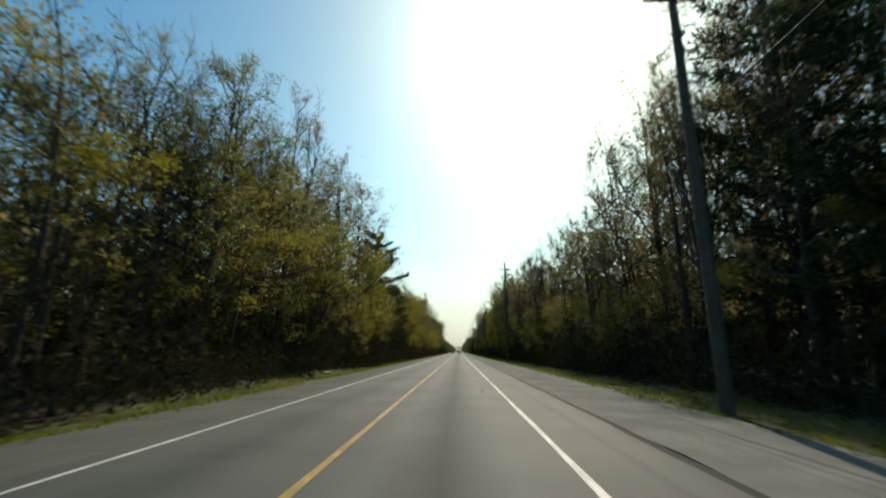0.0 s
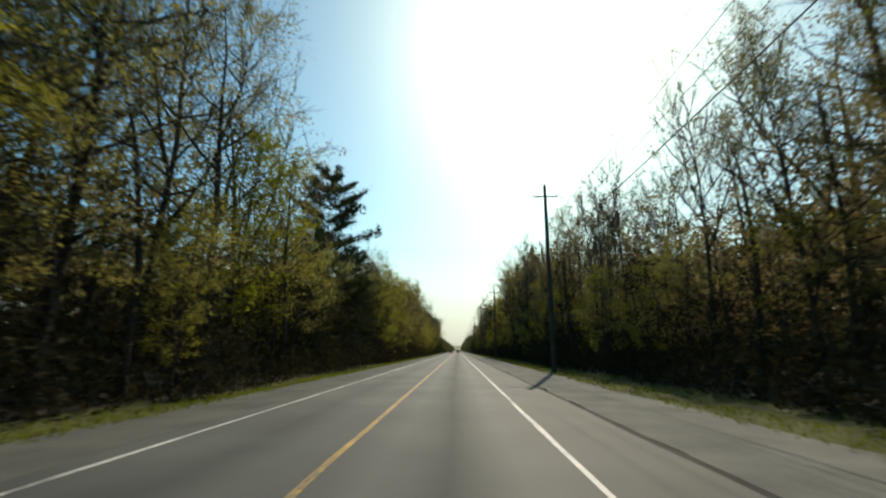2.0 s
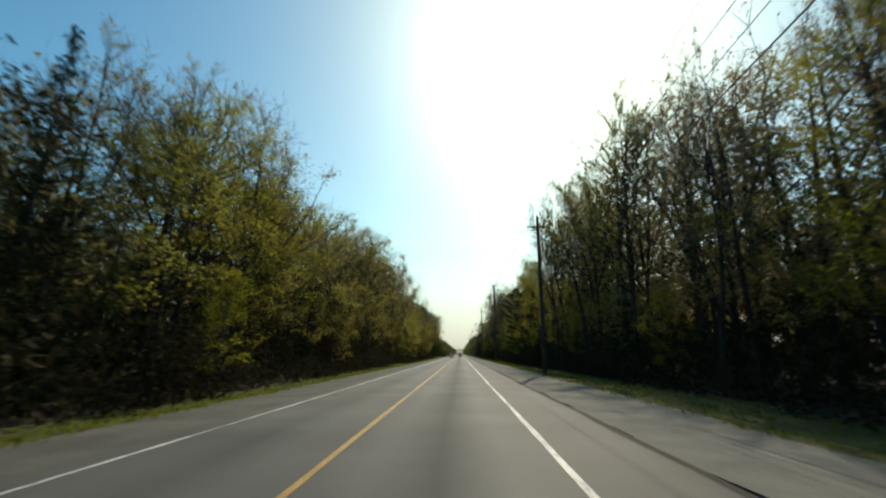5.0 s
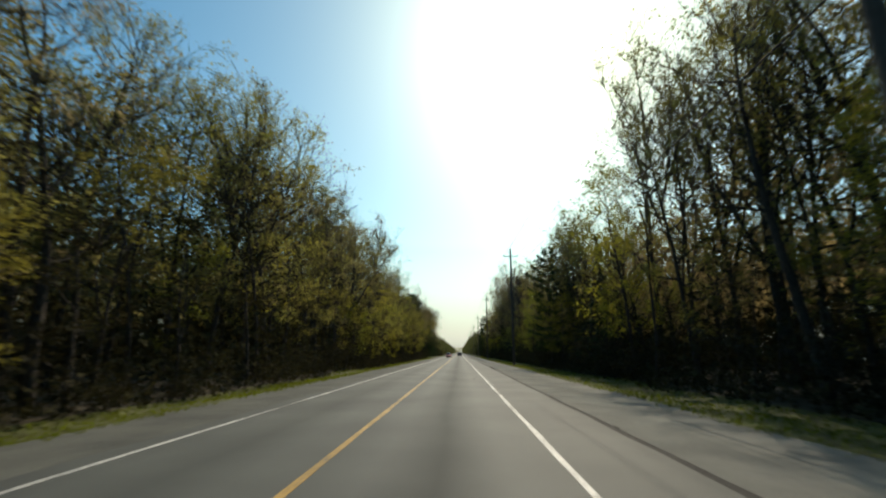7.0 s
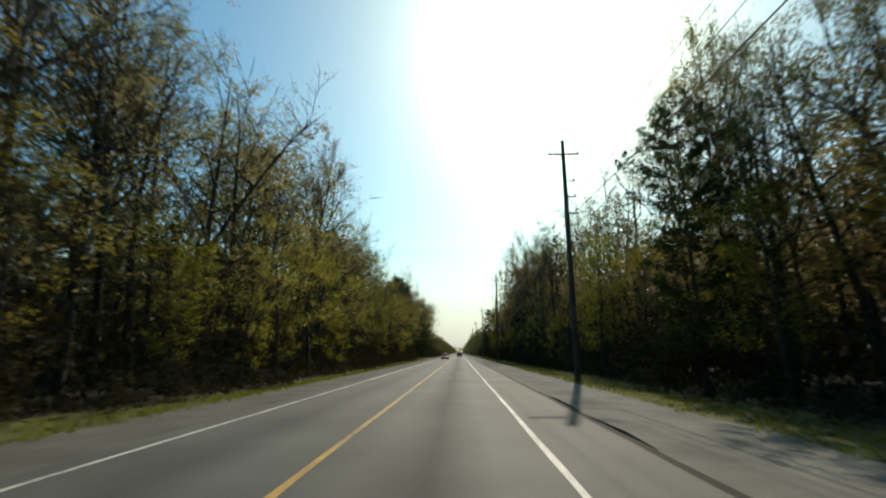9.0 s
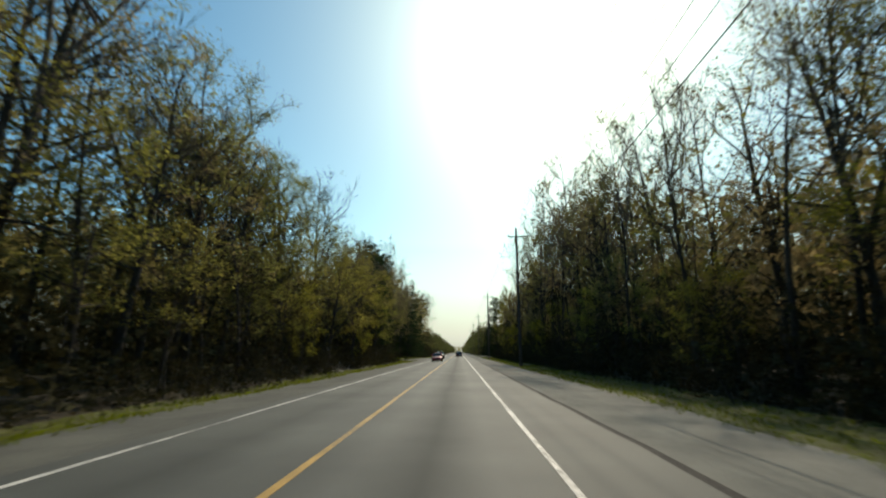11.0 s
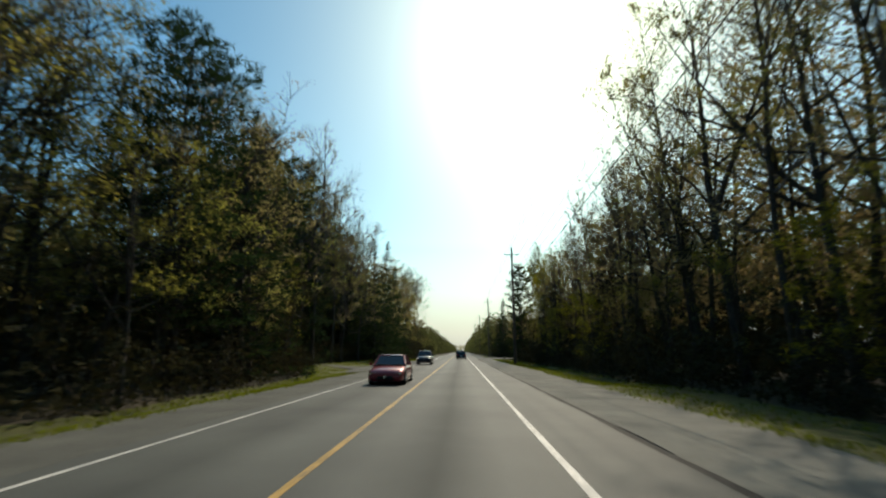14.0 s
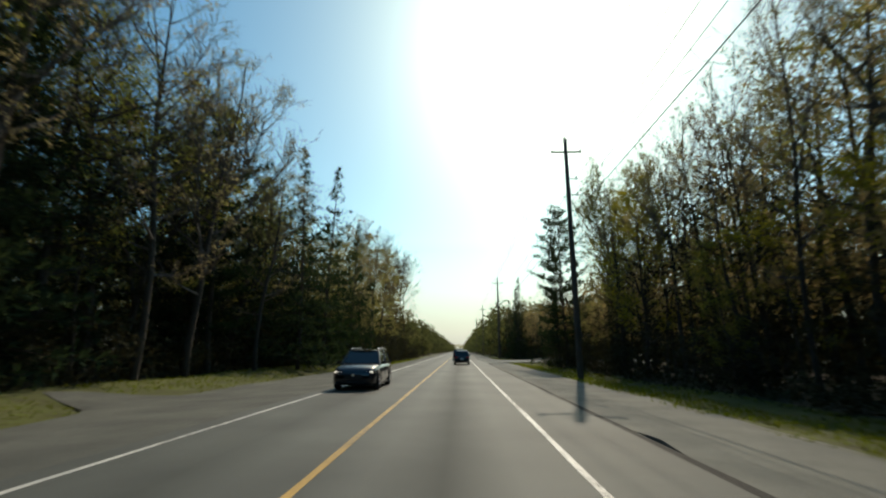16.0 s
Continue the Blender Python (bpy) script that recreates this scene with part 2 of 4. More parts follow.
# ---------------------------------------------------------------- mesh helpers
def mesh_of(name, verts, faces, material, smooth=False):
    me = bpy.data.meshes.new(name)
    me.from_pydata(verts, [], faces)
    me.materials.append(material)
    if smooth:
        me.polygons.foreach_set("use_smooth", [True] * len(me.polygons))
    me.update()
    return me


def part_mesh(name, me, parent=None, label=""):
    ob = new(name, me)
    ob.parent = parent
    return tagged(ob, label)


def part(name, bm, material, parent=None, label=""):
    me = bpy.data.meshes.new(name)
    bm.to_mesh(me)
    bm.free()
    me.materials.append(material)
    return part_mesh(name, me, parent, label)


class Soup:
    """Vertices and faces gathered in plain lists."""

    def __init__(self):
        self.v, self.f = [], []

    def tube(self, pts, radii, sides):
        base = len(self.v)
        n = len(pts)
        for i in range(n):
            d = (pts[min(i + 1, n - 1)] - pts[max(i - 1, 0)]).normalized()
            a = d.orthogonal().normalized() if abs(d.z) < 0.9 else Vector((1, 0, 0)).cross(d).normalized()
            b = d.cross(a)
            for k in range(sides):
                w = 2 * math.pi * k / sides
                self.v.append(pts[i] + (a * math.cos(w) + b * math.sin(w)) * radii[i])
        for i in range(n - 1):
            for k in range(sides):
                p, q = base + i * sides + k, base + i * sides + (k + 1) % sides
                self.f.append((p, q, q + sides, p + sides))

    def leaf(self, at, way, size, rng, wide=0.55):
        """One small leaf or leaf clump with its own tilt."""
        side = Vector((rng.gauss(0, 1), rng.gauss(0, 1), rng.gauss(0, 1))).cross(way)
        if side.length < 1e-3:
            side = way.orthogonal()
        i = len(self.v)
        way = way.normalized() * size
        self.v += [at, at + way * 0.45 + side.normalized() * (size * wide), at + way]
        self.f.append((i, i + 1, i + 2))

    def clump(self, at, count, reach, size, rng, wide=0.55):
        """A loose spray of leaves, wider than high, round one twig end."""
        for _ in range(count):
            p = at + Vector((rng.gauss(0, reach), rng.gauss(0, reach), rng.gauss(0, reach * 0.55)))
            self.leaf(p, Vector((rng.gauss(0, 1), rng.gauss(0, 1), rng.gauss(-0.3, 0.6))), size * rng.uniform(0.6, 1.4), rng, wide)

    def mesh(self, name, material, smooth=False):
        return mesh_of(name, self.v, self.f, material, smooth)


def rand_way(rng, up=0.0):
    v = Vector((rng.gauss(0, 1), rng.gauss(0, 1), rng.gauss(0, 1) + up))
    return v.normalized()


# ---------------------------------------------------------------- trees
def limb(soup, start, way, length, radius, rng, sides=4, steps=4, rise=0.15, wobble=0.16, tip=0.15):
    """A tapered, slightly crooked limb. Returns its points."""
    pts, radii, p, d = [start], [radius], start.copy(), way.normalized()
    for i in range(steps):
        d = (d + Vector((rng.gauss(0, wobble), rng.gauss(0, wobble), rng.gauss(0, wobble) + rise))).normalized()
        p = p + d * (length / steps)
        pts.append(p.copy())
        radii.append(radius * (1 - (1 - tip) * (i + 1) / steps))
    soup.tube(pts, radii, sides)
    return pts


def along(pts, f):
    x = f * (len(pts) - 1)
    i = min(int(x), len(pts) - 2)
    return pts[i].lerp(pts[i + 1], x - i), (pts[i + 1] - pts[i]).normalized()


def broadleaf(seed, height, spread, clear, limbs, twigs, leaves, leaf_size, leaf_mat, name="tree", label="", twig_mat=None, forks=(), twig_r=0.09, spray=0, droop=0.0):
    """A forest broadleaf: trunk and limbs, twigs, and a loose crown of small leaves."""
    rng = random.Random(seed)
    wood, fine, crown = Soup(), Soup(), Soup()
    r0 = height * rng.uniform(0.0085, 0.012)
    trunk = limb(wood, Vector((0, 0, -0.5)), Vector((rng.gauss(0, .03), rng.gauss(0, .03), 1)), height * 0.93 + 0.5, r0, rng, 7, 8, 0.12, 0.05, 0.12)
    ends = []
    stems = [(trunk, 1.0)]
    turn = rng.uniform(0, 6.28)
    for k, fork in enumerate(forks):
        at, _ = along(trunk, fork)
        w = turn + k * 2.3 + rng.uniform(-0.4, 0.4)
        lean = rng.uniform(0.4, 0.75)
        stems.append((limb(fine, at, Vector((math.cos(w) * lean, math.sin(w) * lean, 1)), height * (0.92 - fork) * rng.uniform(0.85, 1.0), r0 * (0.72 - 0.4 * fork), rng, 5, 6, 0.16, 0.1), 0.6))
    for stem, share in stems:
        for i in range(int(limbs * share)):
            f = clear + (0.97 - clear) * ((i + rng.random()) / (limbs * share)) if stem is trunk else rng.uniform(0.15, 0.97)
            at, d = along(stem, f)
            rel = (f - clear) / (1 - clear) if stem is trunk else f
            size = spread * (0.35 + 0.9 * math.sin(math.pi * min(1, 0.18 + 0.8 * rel))) * rng.uniform(0.65, 1.15)
            w = i * 2.4 + rng.uniform(-0.5, 0.5)
            lift = 0.25 + 0.9 * rel - droop
            pts = limb(fine, at, Vector((math.cos(w), math.sin(w), lift)), size, r0 * (0.42 - 0.27 * rel), rng, 4, 4, 0.14, 0.16)
            for j in range(twigs):
                g = rng.uniform(0.25, 1.0)
                a2, d2 = along(pts, g)
                way = (d2 + rand_way(rng, 0.35) * 0.9).normalized()
                tw = limb(fine, a2, way, size * rng.uniform(0.22, 0.5), r0 * twig_r, rng, 3, 1 if leaves else 2, 0.12, 0.2, 0.25)
                ends.append((tw, size))
                for _ in range(0 if leaves else 4):
                    a3, d3 = along(tw, rng.uniform(0.3, 1.0))
                    limb(fine, a3, d3 + rand_way(rng, 0.25) * 0.55, size * rng.uniform(0.12, 0.26), r0 * 0.045, rng, 3, 1, 0.1, 0.15, 0.3)
    for _ in range(leaves // 8):
        tw, size = ends[rng.randrange(len(ends))]
        a, d = along(tw, rng.uniform(0.3, 1.0))
        a = a + Vector((rng.gauss(0, 1), rng.gauss(0, 1), rng.gauss(0, 0.8))) * (0.05 * size)
        crown.clump(a, 8, leaf_size * rng.uniform(0.9, 1.7), leaf_size, rng)
    for _ in range(spray):       # the finest twigs, as slivers
        tw, size = ends[rng.randrange(len(ends))]
        a, d = along(tw, rng.uniform(0.0, 1.0))
        fine.leaf(a, d + rand_way(rng, 0.5) * 0.8, size * rng.uniform(0.16, 0.36), rng, 0.028)
    root = tagged(new(name), label, "tree", "trees of the roadside woods")
    part_mesh("trunk", wood.mesh("trunk", M_BARK, True), root)
    tagged(part_mesh("branchwork", fine.mesh("branchwork", twig_mat or M_BARK), root), kind="stuff")
    if leaves:
        tagged(part_mesh("crown", crown.mesh("crown", leaf_mat), root), kind="stuff")
    return root


def conifer(seed, height, spread, clear, whorls, per, tufts, tuft_size, name="pine_tree", label="", layered=True):
    """White pine (layered plates of needles, open crown) or spruce (close and pointed)."""
    rng = random.Random(seed)
    wood, fine, crown = Soup(), Soup(), Soup()
    r0 = height * 0.011
    trunk = limb(wood, Vector((0, 0, -0.5)), Vector((0, 0, 1)), height + 0.3, r0, rng, 7, 8, 0.2, 0.02, 0.08)
    for i in range(whorls):
        f = clear + (0.985 - clear) * (i / (whorls - 1))
        rel = (f - clear) / (1 - clear)
        for k in range(per):
            if layered:
                size = spread * (0.5 + 0.62 * math.sin(math.pi * (0.22 + 0.66 * rel))) * rng.uniform(0.62, 1.18) * (1 - 0.45 * max(0, rel - 0.75) / 0.25)
                lift, rise = 0.08 + 0.5 * rel, 0.07
            else:
                size = spread * (1.04 - rel) * rng.uniform(0.6, 1.15)
                lift, rise = -0.12 + 0.5 * rel, 0.05
            w = 6.283 * k / per + i * 1.1 + rng.uniform(-0.5, 0.5)
            at, _ = along(trunk, min(0.995, f + rng.uniform(-0.012, 0.012) * (1.0 if layered else 2.2)))
            pts = limb(fine, at, Vector((math.cos(w), math.sin(w), lift)), size, r0 * (0.3 - 0.2 * rel), rng, 3, 4, rise, 0.07)
            for j in range(max(4, int(tufts * size / spread))):
                g = rng.uniform(0.28, 1.02) if layered else rng.uniform(0.12, 1.02)
                a, d = along(pts, min(g, 1.0))
                side = Vector((-d.y, d.x, 0)) * rng.gauss(0, (0.14 if layered else 0.17) * size * (0.5 + g))
                a = a + side + Vector((0, 0, rng.gauss(0.05, 0.05 if layered else 0.1)))
                for _ in range(5):
                    way = (d * 0.7 + rand_way(rng, 0.4)).normalized()
                    crown.leaf(a, way, tuft_size * (1.0 if layered else 1.0 - 0.45 * rel) * rng.uniform(0.7, 1.3), rng, 0.14 if layered else 0.2)
    root = tagged(new(name), label, "tree", "trees of the roadside woods")
    part_mesh("trunk", wood.mesh("trunk", M_BARK, True), root)
    tagged(part_mesh("branchwork", fine.mesh("branchwork", M_BARK), root), kind="stuff")
    tagged(part_mesh("crown", crown.mesh("crown", M_NEEDLE), root), kind="stuff")
    return root


def shrub(seed, height, spread, stems, leaves, leaf_size, leaf_mat, name="shrub", label=""):
    rng = random.Random(seed)
    wood, crown = Soup(), Soup()
    ends = []
    for i in range(stems):
        w = rng.uniform(0, 6.283)
        p0 = Vector((math.cos(w), math.sin(w), 0)) * spread * 0.25 * rng.random() + Vector((0, 0, -0.2))
        pts = limb(wood, p0, Vector((math.cos(w) * 0.55, math.sin(w) * 0.55, 1)), height * rng.uniform(0.6, 1.05), 0.025, rng, 3, 3, 0.02, 0.16)
        for j in range(4):
            a, d = along(pts, rng.uniform(0.2, 1))
            ends.append(limb(wood, a, (d + rand_way(rng, 0.1)).normalized(), spread * rng.uniform(0.25, 0.6), 0.01, rng, 3, 2, 0.0, 0.2))
    for _ in range(leaves):
        a, d = along(ends[rng.randrange(len(ends))], rng.uniform(0.1, 1))
        a = a + Vector((rng.gauss(0, 1), rng.gauss(0, 1), rng.gauss(0, 1))) * 0.16 * spread
        a.z = max(a.z, 0.05)
        crown.leaf(a, rand_way(rng, -0.1), leaf_size * rng.uniform(0.6, 1.4), rng)
    root = tagged(new(name), label, "shrub", "shrubs along the verge")
    tagged(part_mesh("branchwork", wood.mesh("branchwork", M_BARK), root), kind="stuff")
    tagged(part_mesh("foliage", crown.mesh("foliage", leaf_mat), root), kind="stuff")
    return root


# ---------------------------------------------------------------- ground and road
Y0, Y1 = -60.0, 1500.0
SIDE_Y, SIDE_HALF = 365.0, 7.0      # gravel side road on the right


def wood_edge(side, y):
    """Distance from the centre line at which the woods begin."""
    if side > 0:
        return 12.9 + 0.6 * noise.noise(Vector((y * 0.06, 3, 0)))
    e = 9.0 + 0.6 * noise.noise(Vector((y * 0.06, 9, 0)))
    if 26 < y < 48:
        e += 0.8 * min(1, (y - 26) / 5, (48 - y) / 5)
    if 292 < y < 352:
        e += 6.0 * min(1, (y - 292) / 10, (352 - y) / 6)
    return e


def ground_z(x, y):
    side = 1 if x > 0 else -1
    a = abs(x)
    foot = 8.9 if side > 0 else 6.2
    edge = 12.4 if side > 0 else 9.0
    if a < foot:
        return -0.16
    z = -0.16 - 0.30 * min(1, (a - foot) / (edge - foot)) + 0.45 * min(1, max(0, a - edge) / 5)
    flat = 1.0
    if side > 0 and abs(y - SIDE_Y) < 20:
        flat = min(1, max(0, abs(y - SIDE_Y) - 5) / 6)
    z += 0.22 * noise.noise(Vector((x * 0.15, y * 0.12, 0))) * min(1, (a - foot) / 4)
    return -0.16 + (z + 0.16) * flat


def finish(me):
    bm = bmesh.new()
    bm.from_mesh(me)
    bmesh.ops.recalc_face_normals(bm, faces=bm.faces)
    bm.to_mesh(me)
    bm.free()
    return me


def strip(name, x0, x1, z0, z1, material, y0=Y0, y1=Y1, step=1.5, wave=0.0, thick=0.1):
    """A long ribbon along the road, with an uneven edge and a thickness."""
    v, f = [], []
    n = int((y1 - y0) / step)
    for i in range(n + 1):
        y = y0 + (y1 - y0) * i / n
        a = wave * noise.noise(Vector((y * 0.35, x0, 0)))
        b = wave * noise.noise(Vector((y * 0.35, x1 + 7, 0)))
        v += [(x0 + a, y, z0 - thick), (x0 + a, y, z0), (x1 + b, y, z1), (x1 + b, y, z1 - thick)]
        if i:
            o = 4 * i
            f += [(o - 4 + k, o - 4 + k + 1, o + k + 1, o + k) for k in range(3)]
    return new(name, finish(mesh_of(name, v, f, material)))


def verge(name, side, inner, label):
    """Grass bank between the gravel and the woods, following the ground."""
    v, f, cols = [], [], 6
    n = 260
    for i in range(n + 1):
        y = -40 + 560 * i / n
        a = inner + 0.35 * noise.noise(Vector((y * 0.3, side * 5, 0)))
        b = wood_edge(side, y) + 1.0
        for k in range(cols):
            x = side * (a + (b - a) * k / (cols - 1))
            v.append((x, y, ground_z(x, y) + 0.03))
        if i:
            o = i * cols
            f += [(o - cols + k, o - cols + k + 1, o + k + 1, o + k) for k in range(cols - 1)]
    me = finish(mesh_of(name, v, f, M_TURF, True))
    return tagged(new(name, me), label, "grass verge", kind="structure")


xs = [-3000, -800, -200, -80, -50, -35, -25] + [x * 1.0 for x in range(-18, 20)] + [25, 35, 50, 80, 200, 800, 3000]
ys = [-800, -200] + [y * 3.0 for y in range(-25, 160)] + [500, 560, 650, 800, 1000, 1500, 3000, 4800]
gv = [(x, y, ground_z(x, y)) for y in ys for x in xs]
gf = [(j * len(xs) + i, j * len(xs) + i + 1, (j + 1) * len(xs) + i + 1, (j + 1) * len(xs) + i) for j in range(len(ys) - 1) for i in range(len(xs) - 1)]
tagged(new("ground", mesh_of("ground", gv, gf, M_GROUND, True)), "brown leaf-strewn forest floor under the woods", "ground", kind="structure")
tagged(strip("road", -3.85, 5.45, 0.0, 0.0, M_ASPHALT, wave=0.08, thick=0.18), "worn grey asphalt two-lane road", "road", kind="structure")
tagged(strip("gravel_shoulder", -6.8, -3.75, -0.15, -0.02, M_GRAVEL, wave=0.35, thick=0.15), "grey gravel shoulder along the asphalt", "shoulder", kind="structure")
tagged(strip("gravel_shoulder", 5.62, 9.2, -0.05, -0.14, M_GRAVEL_PALE, wave=0.4, thick=0.15), "wide pale gravel shoulder along the asphalt", "shoulder", kind="structure")
# narrow near-black strip, set slightly below the asphalt at its right edge
tagged(strip("asphalt_lip", 5.38, 5.72, -0.035, -0.045, M_DARK_ROAD, wave=0.07, thick=0.12), "narrow dark strip along the pavement edge", "pavement edge", kind="structure")
for nm, x, w, m, lb, y0, y1 in (("centre_line", 0.04, 0.125, M_YELLOW, "worn solid yellow centre line", Y0, 227.3),
                                ("centre_line", 0.04, 0.125, M_YELLOW, "worn solid yellow centre line", 227.9, Y1),
                                ("edge_line", -3.33, 0.10, M_WHITE, "thin worn white edge line", Y0, Y1), ("edge_line", 3.70, 0.115, M_WHITE, "worn white edge line", Y0, Y1)):
    tagged(strip(nm, x - w / 2, x + w / 2, 0.006, 0.006, m, y0, y1, wave=0.03, thick=0.004), lb, "road marking", kind="structure")


def tar_patch(x, y, r, seed):
    """A small smear of tar with a ragged outline, proud of the asphalt."""
    rng = random.Random(seed)
    ring = [(x + math.cos(a) * r * k, y + math.sin(a) * r * k * 1.7) for a, k in ((2 * math.pi * i / 18, rng.uniform(0.6, 1.2)) for i in range(18))]
    v = [(a, b, 0.001) for a, b in ring] + [(x + (a - x) * 0.92, y + (b - y) * 0.92, 0.008) for a, b in ring]
    f = [(i, (i + 1) % 18, 18 + (i + 1) % 18, 18 + i) for i in range(18)] + [tuple(range(18, 36))]
    tagged(new("tar_patch", finish(mesh_of("tar_patch", v, f, M_DARK_ROAD))), "small dark tar patch on the asphalt", "road patch", kind="structure")


for k, (x, y, r) in enumerate(((3.0, 18.6, 0.10), (3.08, 19.8, 0.07), (1.85, 158.2, 0.08), (3.05, 158.0, 0.09))):
    tar_patch(x, y, r, 900 + k)
verge("verge_left", -1, 6.6, "narrow bank of rough spring grass")
verge("verge_right", 1, 9.0, "narrow bank of rough spring grass")

# gravel pull-off beside the clearing, with a worn track into the woods
pv, pf, cols = [], [], 7
for i in range(49):
    y = 294.0 + 46.0 * i / 48
    share = math.sin(math.pi * min(1, max(0, i / 48))) ** 0.45
    outer = 6.5 + (3.6 + 0.4 * noise.noise(Vector((y * 0.4, 4, 0)))) * share
    outer += 4.2 * math.exp(-((y - 309.5) / 1.7) ** 2)
    for k in range(cols):
        x = 6.3 + (outer - 6.3) * k / (cols - 1)
        pv.append((-x, y, max(ground_z(-x, y) + 0.05, -0.10 - 0.055 * (x - 6.3)) if k else -0.2))
    if i:
        o = i * cols
        pf += [(o - cols + k, o - cols + k + 1, o + k + 1, o + k) for k in range(cols - 1)]
pull_off = new("gravel_pull_off", finish(mesh_of("gravel_pull_off", pv, pf, M_GRAVEL, True)))
tagged(pull_off, "grey-brown gravel pull-off beside the grassy clearing", "pull-off", kind="structure")

# gravel side road with flared corners
sv, sf = [], []
for i in range(25):
    x = 5.2 + 38 * (i / 24) ** 1.5
    flare = 9.0 * math.exp(-(x - 5.2) / 2.6)
    sv += [(x, SIDE_Y - SIDE_HALF - flare, -0.03), (x, SIDE_Y + SIDE_HALF + flare * 0.7, -0.03),
           (x, SIDE_Y - SIDE_HALF - flare, -0.2), (x, SIDE_Y + SIDE_HALF + flare * 0.7, -0.2)]
    if i:
        o = 4 * i
        sf += [(o - 4, o - 3, o + 1, o), (o - 4, o, o + 2, o - 2), (o - 3, o - 1, o + 3, o + 1)]
tagged(new("side_road", finish(mesh_of("side_road", sv, sf, M_GRAVEL_PALE))), "pale gravel side road joining the asphalt", "side road", kind="structure")

# ---------------------------------------------------------------- kinds of trees
KINDS = {}
BASE_H = dict(slender=14, leafy=18, yellow=12, bud=19, bare=18, mid=18, pine0=25, pine1=20, spruce=17, shrub=3.4, back=18, young=8, olive=10, golden=18)
L_LEAFY = "tall forest tree with sparse olive-green spring leaves"
for i in range(4):
    KINDS[f"leafy{i}"] = broadleaf(10 + i, 18, 3.5, 0.26, 24, 8, 10400, 0.155, M_LEAF, "leafy_tree", L_LEAFY, forks=((0.24, 0.38, 0.5), (0.3, 0.42), (0.2, 0.34, 0.46), (0.28, 0.4, 0.52))[i], spray=900, droop=0.15)
for i in range(2):
    KINDS[f"yellow{i}"] = broadleaf(30 + i, 12, 2.6, 0.18, 26, 7, 6400, 0.165, M_LEAF_YELLOW, "young_tree", "young tree in bright yellow-green spring leaf")
for i in range(3):
    KINDS[f"bud{i}"] = broadleaf(40 + i, 19, 3.2, 0.25, 19, 9, 4800, 0.095, M_BUD, "budding_tree", "tall slender tree with brown buds just opening", M_TWIG, forks=((0.4, 0.55), (0.45,), (0.3, 0.5))[i], twig_r=0.075, spray=1500)
for i in range(2):
    KINDS[f"bare{i}"] = broadleaf(50 + i, 18, 3.4, 0.4, 11, 13, 0, 0.2, M_BUD, "bare_tree", "tall leafless grey tree with fine bare twigs", (M_BARK, M_TWIG)[i], forks=((0.4, 0.52, 0.64), (0.35, 0.5))[i], twig_r=0.085, spray=500)
KINDS["golden0"] = broadleaf(36, 18, 3.4, 0.2, 24, 8, 9600, 0.16, M_LEAF_YELLOW, "golden_tree", "tall tree in bright yellow-green spring leaf", forks=(0.25, 0.4, 0.52), droop=0.15)
KINDS["pine0"] = conifer(60, 25, 5.6, 0.12, 12, 6, 180, 0.5, "pine_tree", "tall dark white pine with layered plates of needles")
KINDS["pine1"] = conifer(61, 20, 3.8, 0.15, 14, 6, 54, 0.44, "pine_tree", "dark white pine with layered plates of needles")
KINDS["spruce0"] = conifer(62, 17, 3.5, 0.06, 26, 6, 11, 0.45, "spruce_tree", "dark pointed spruce with dense short branches", layered=False)
KINDS["spruce1"] = conifer(63, 17, 4.4, 0.08, 17, 6, 26, 0.5, "spruce_tree", "dark broad spruce with loose uneven branches", layered=False)
for i in range(3):
    KINDS[f"mid{i}"] = broadleaf(85 + i, 18, 3.7, 0.27, 14, 5, 2480, (0.18, 0.12, 0.175)[i], (M_LEAF, M_BUD, M_LEAF)[i], "broadleaf_tree", "forest tree with fine olive spring foliage", forks=((0.3, 0.45), (0.4,), (0.35,))[i], spray=350, droop=0.1)
for i in range(3):
    KINDS[f"back{i}"] = broadleaf(80 + i, 18, 3.4, 0.25, 10, 4, 1120, 0.32, (M_INNER, M_INNER_BROWN, M_INNER)[i], "woodland_tree", "forest tree deep in the woods with thin spring foliage")
# saplings wear the dark leaf colour that stands in for low shade
for i in range(3):
    KINDS[f"young{i}"] = broadleaf(90 + i, 8, 2.1, 0.03, 11, 4, 880, 0.235, M_SHRUB_SHADED, "sapling", "bushy young tree at the edge of the woods")
for i in range(3):
    KINDS[f"olive{i}"] = broadleaf(120 + i, 10, 2.7, 0.34, 13, 5, 3440, 0.155, (M_LEAF, M_LEAF, M_LEAF_YELLOW)[i], "edge_tree", "spreading young tree with soft olive-green spring leaves", forks=((0.3, 0.42), (0.36,), (0.3, 0.5))[i], droop=0.2)
for i in range(3):
    KINDS[f"slender{i}"] = broadleaf(110 + i, 14, 1.3, 0.45, 9, 4, 160, 0.1, M_BUD, "slender_tree", "slender bare-stemmed young tree with thin twigs", spray=260)
# shrubs too: their shade is in the leaf colour
for i in range(3):
    KINDS[f"shrub{i}"] = shrub(70 + i, 3.4, 1.9, 6, 620, 0.23, M_SHRUB_SHADED, "shrub", "loose roadside shrub with small green leaves")
USED = set()
TALL = []


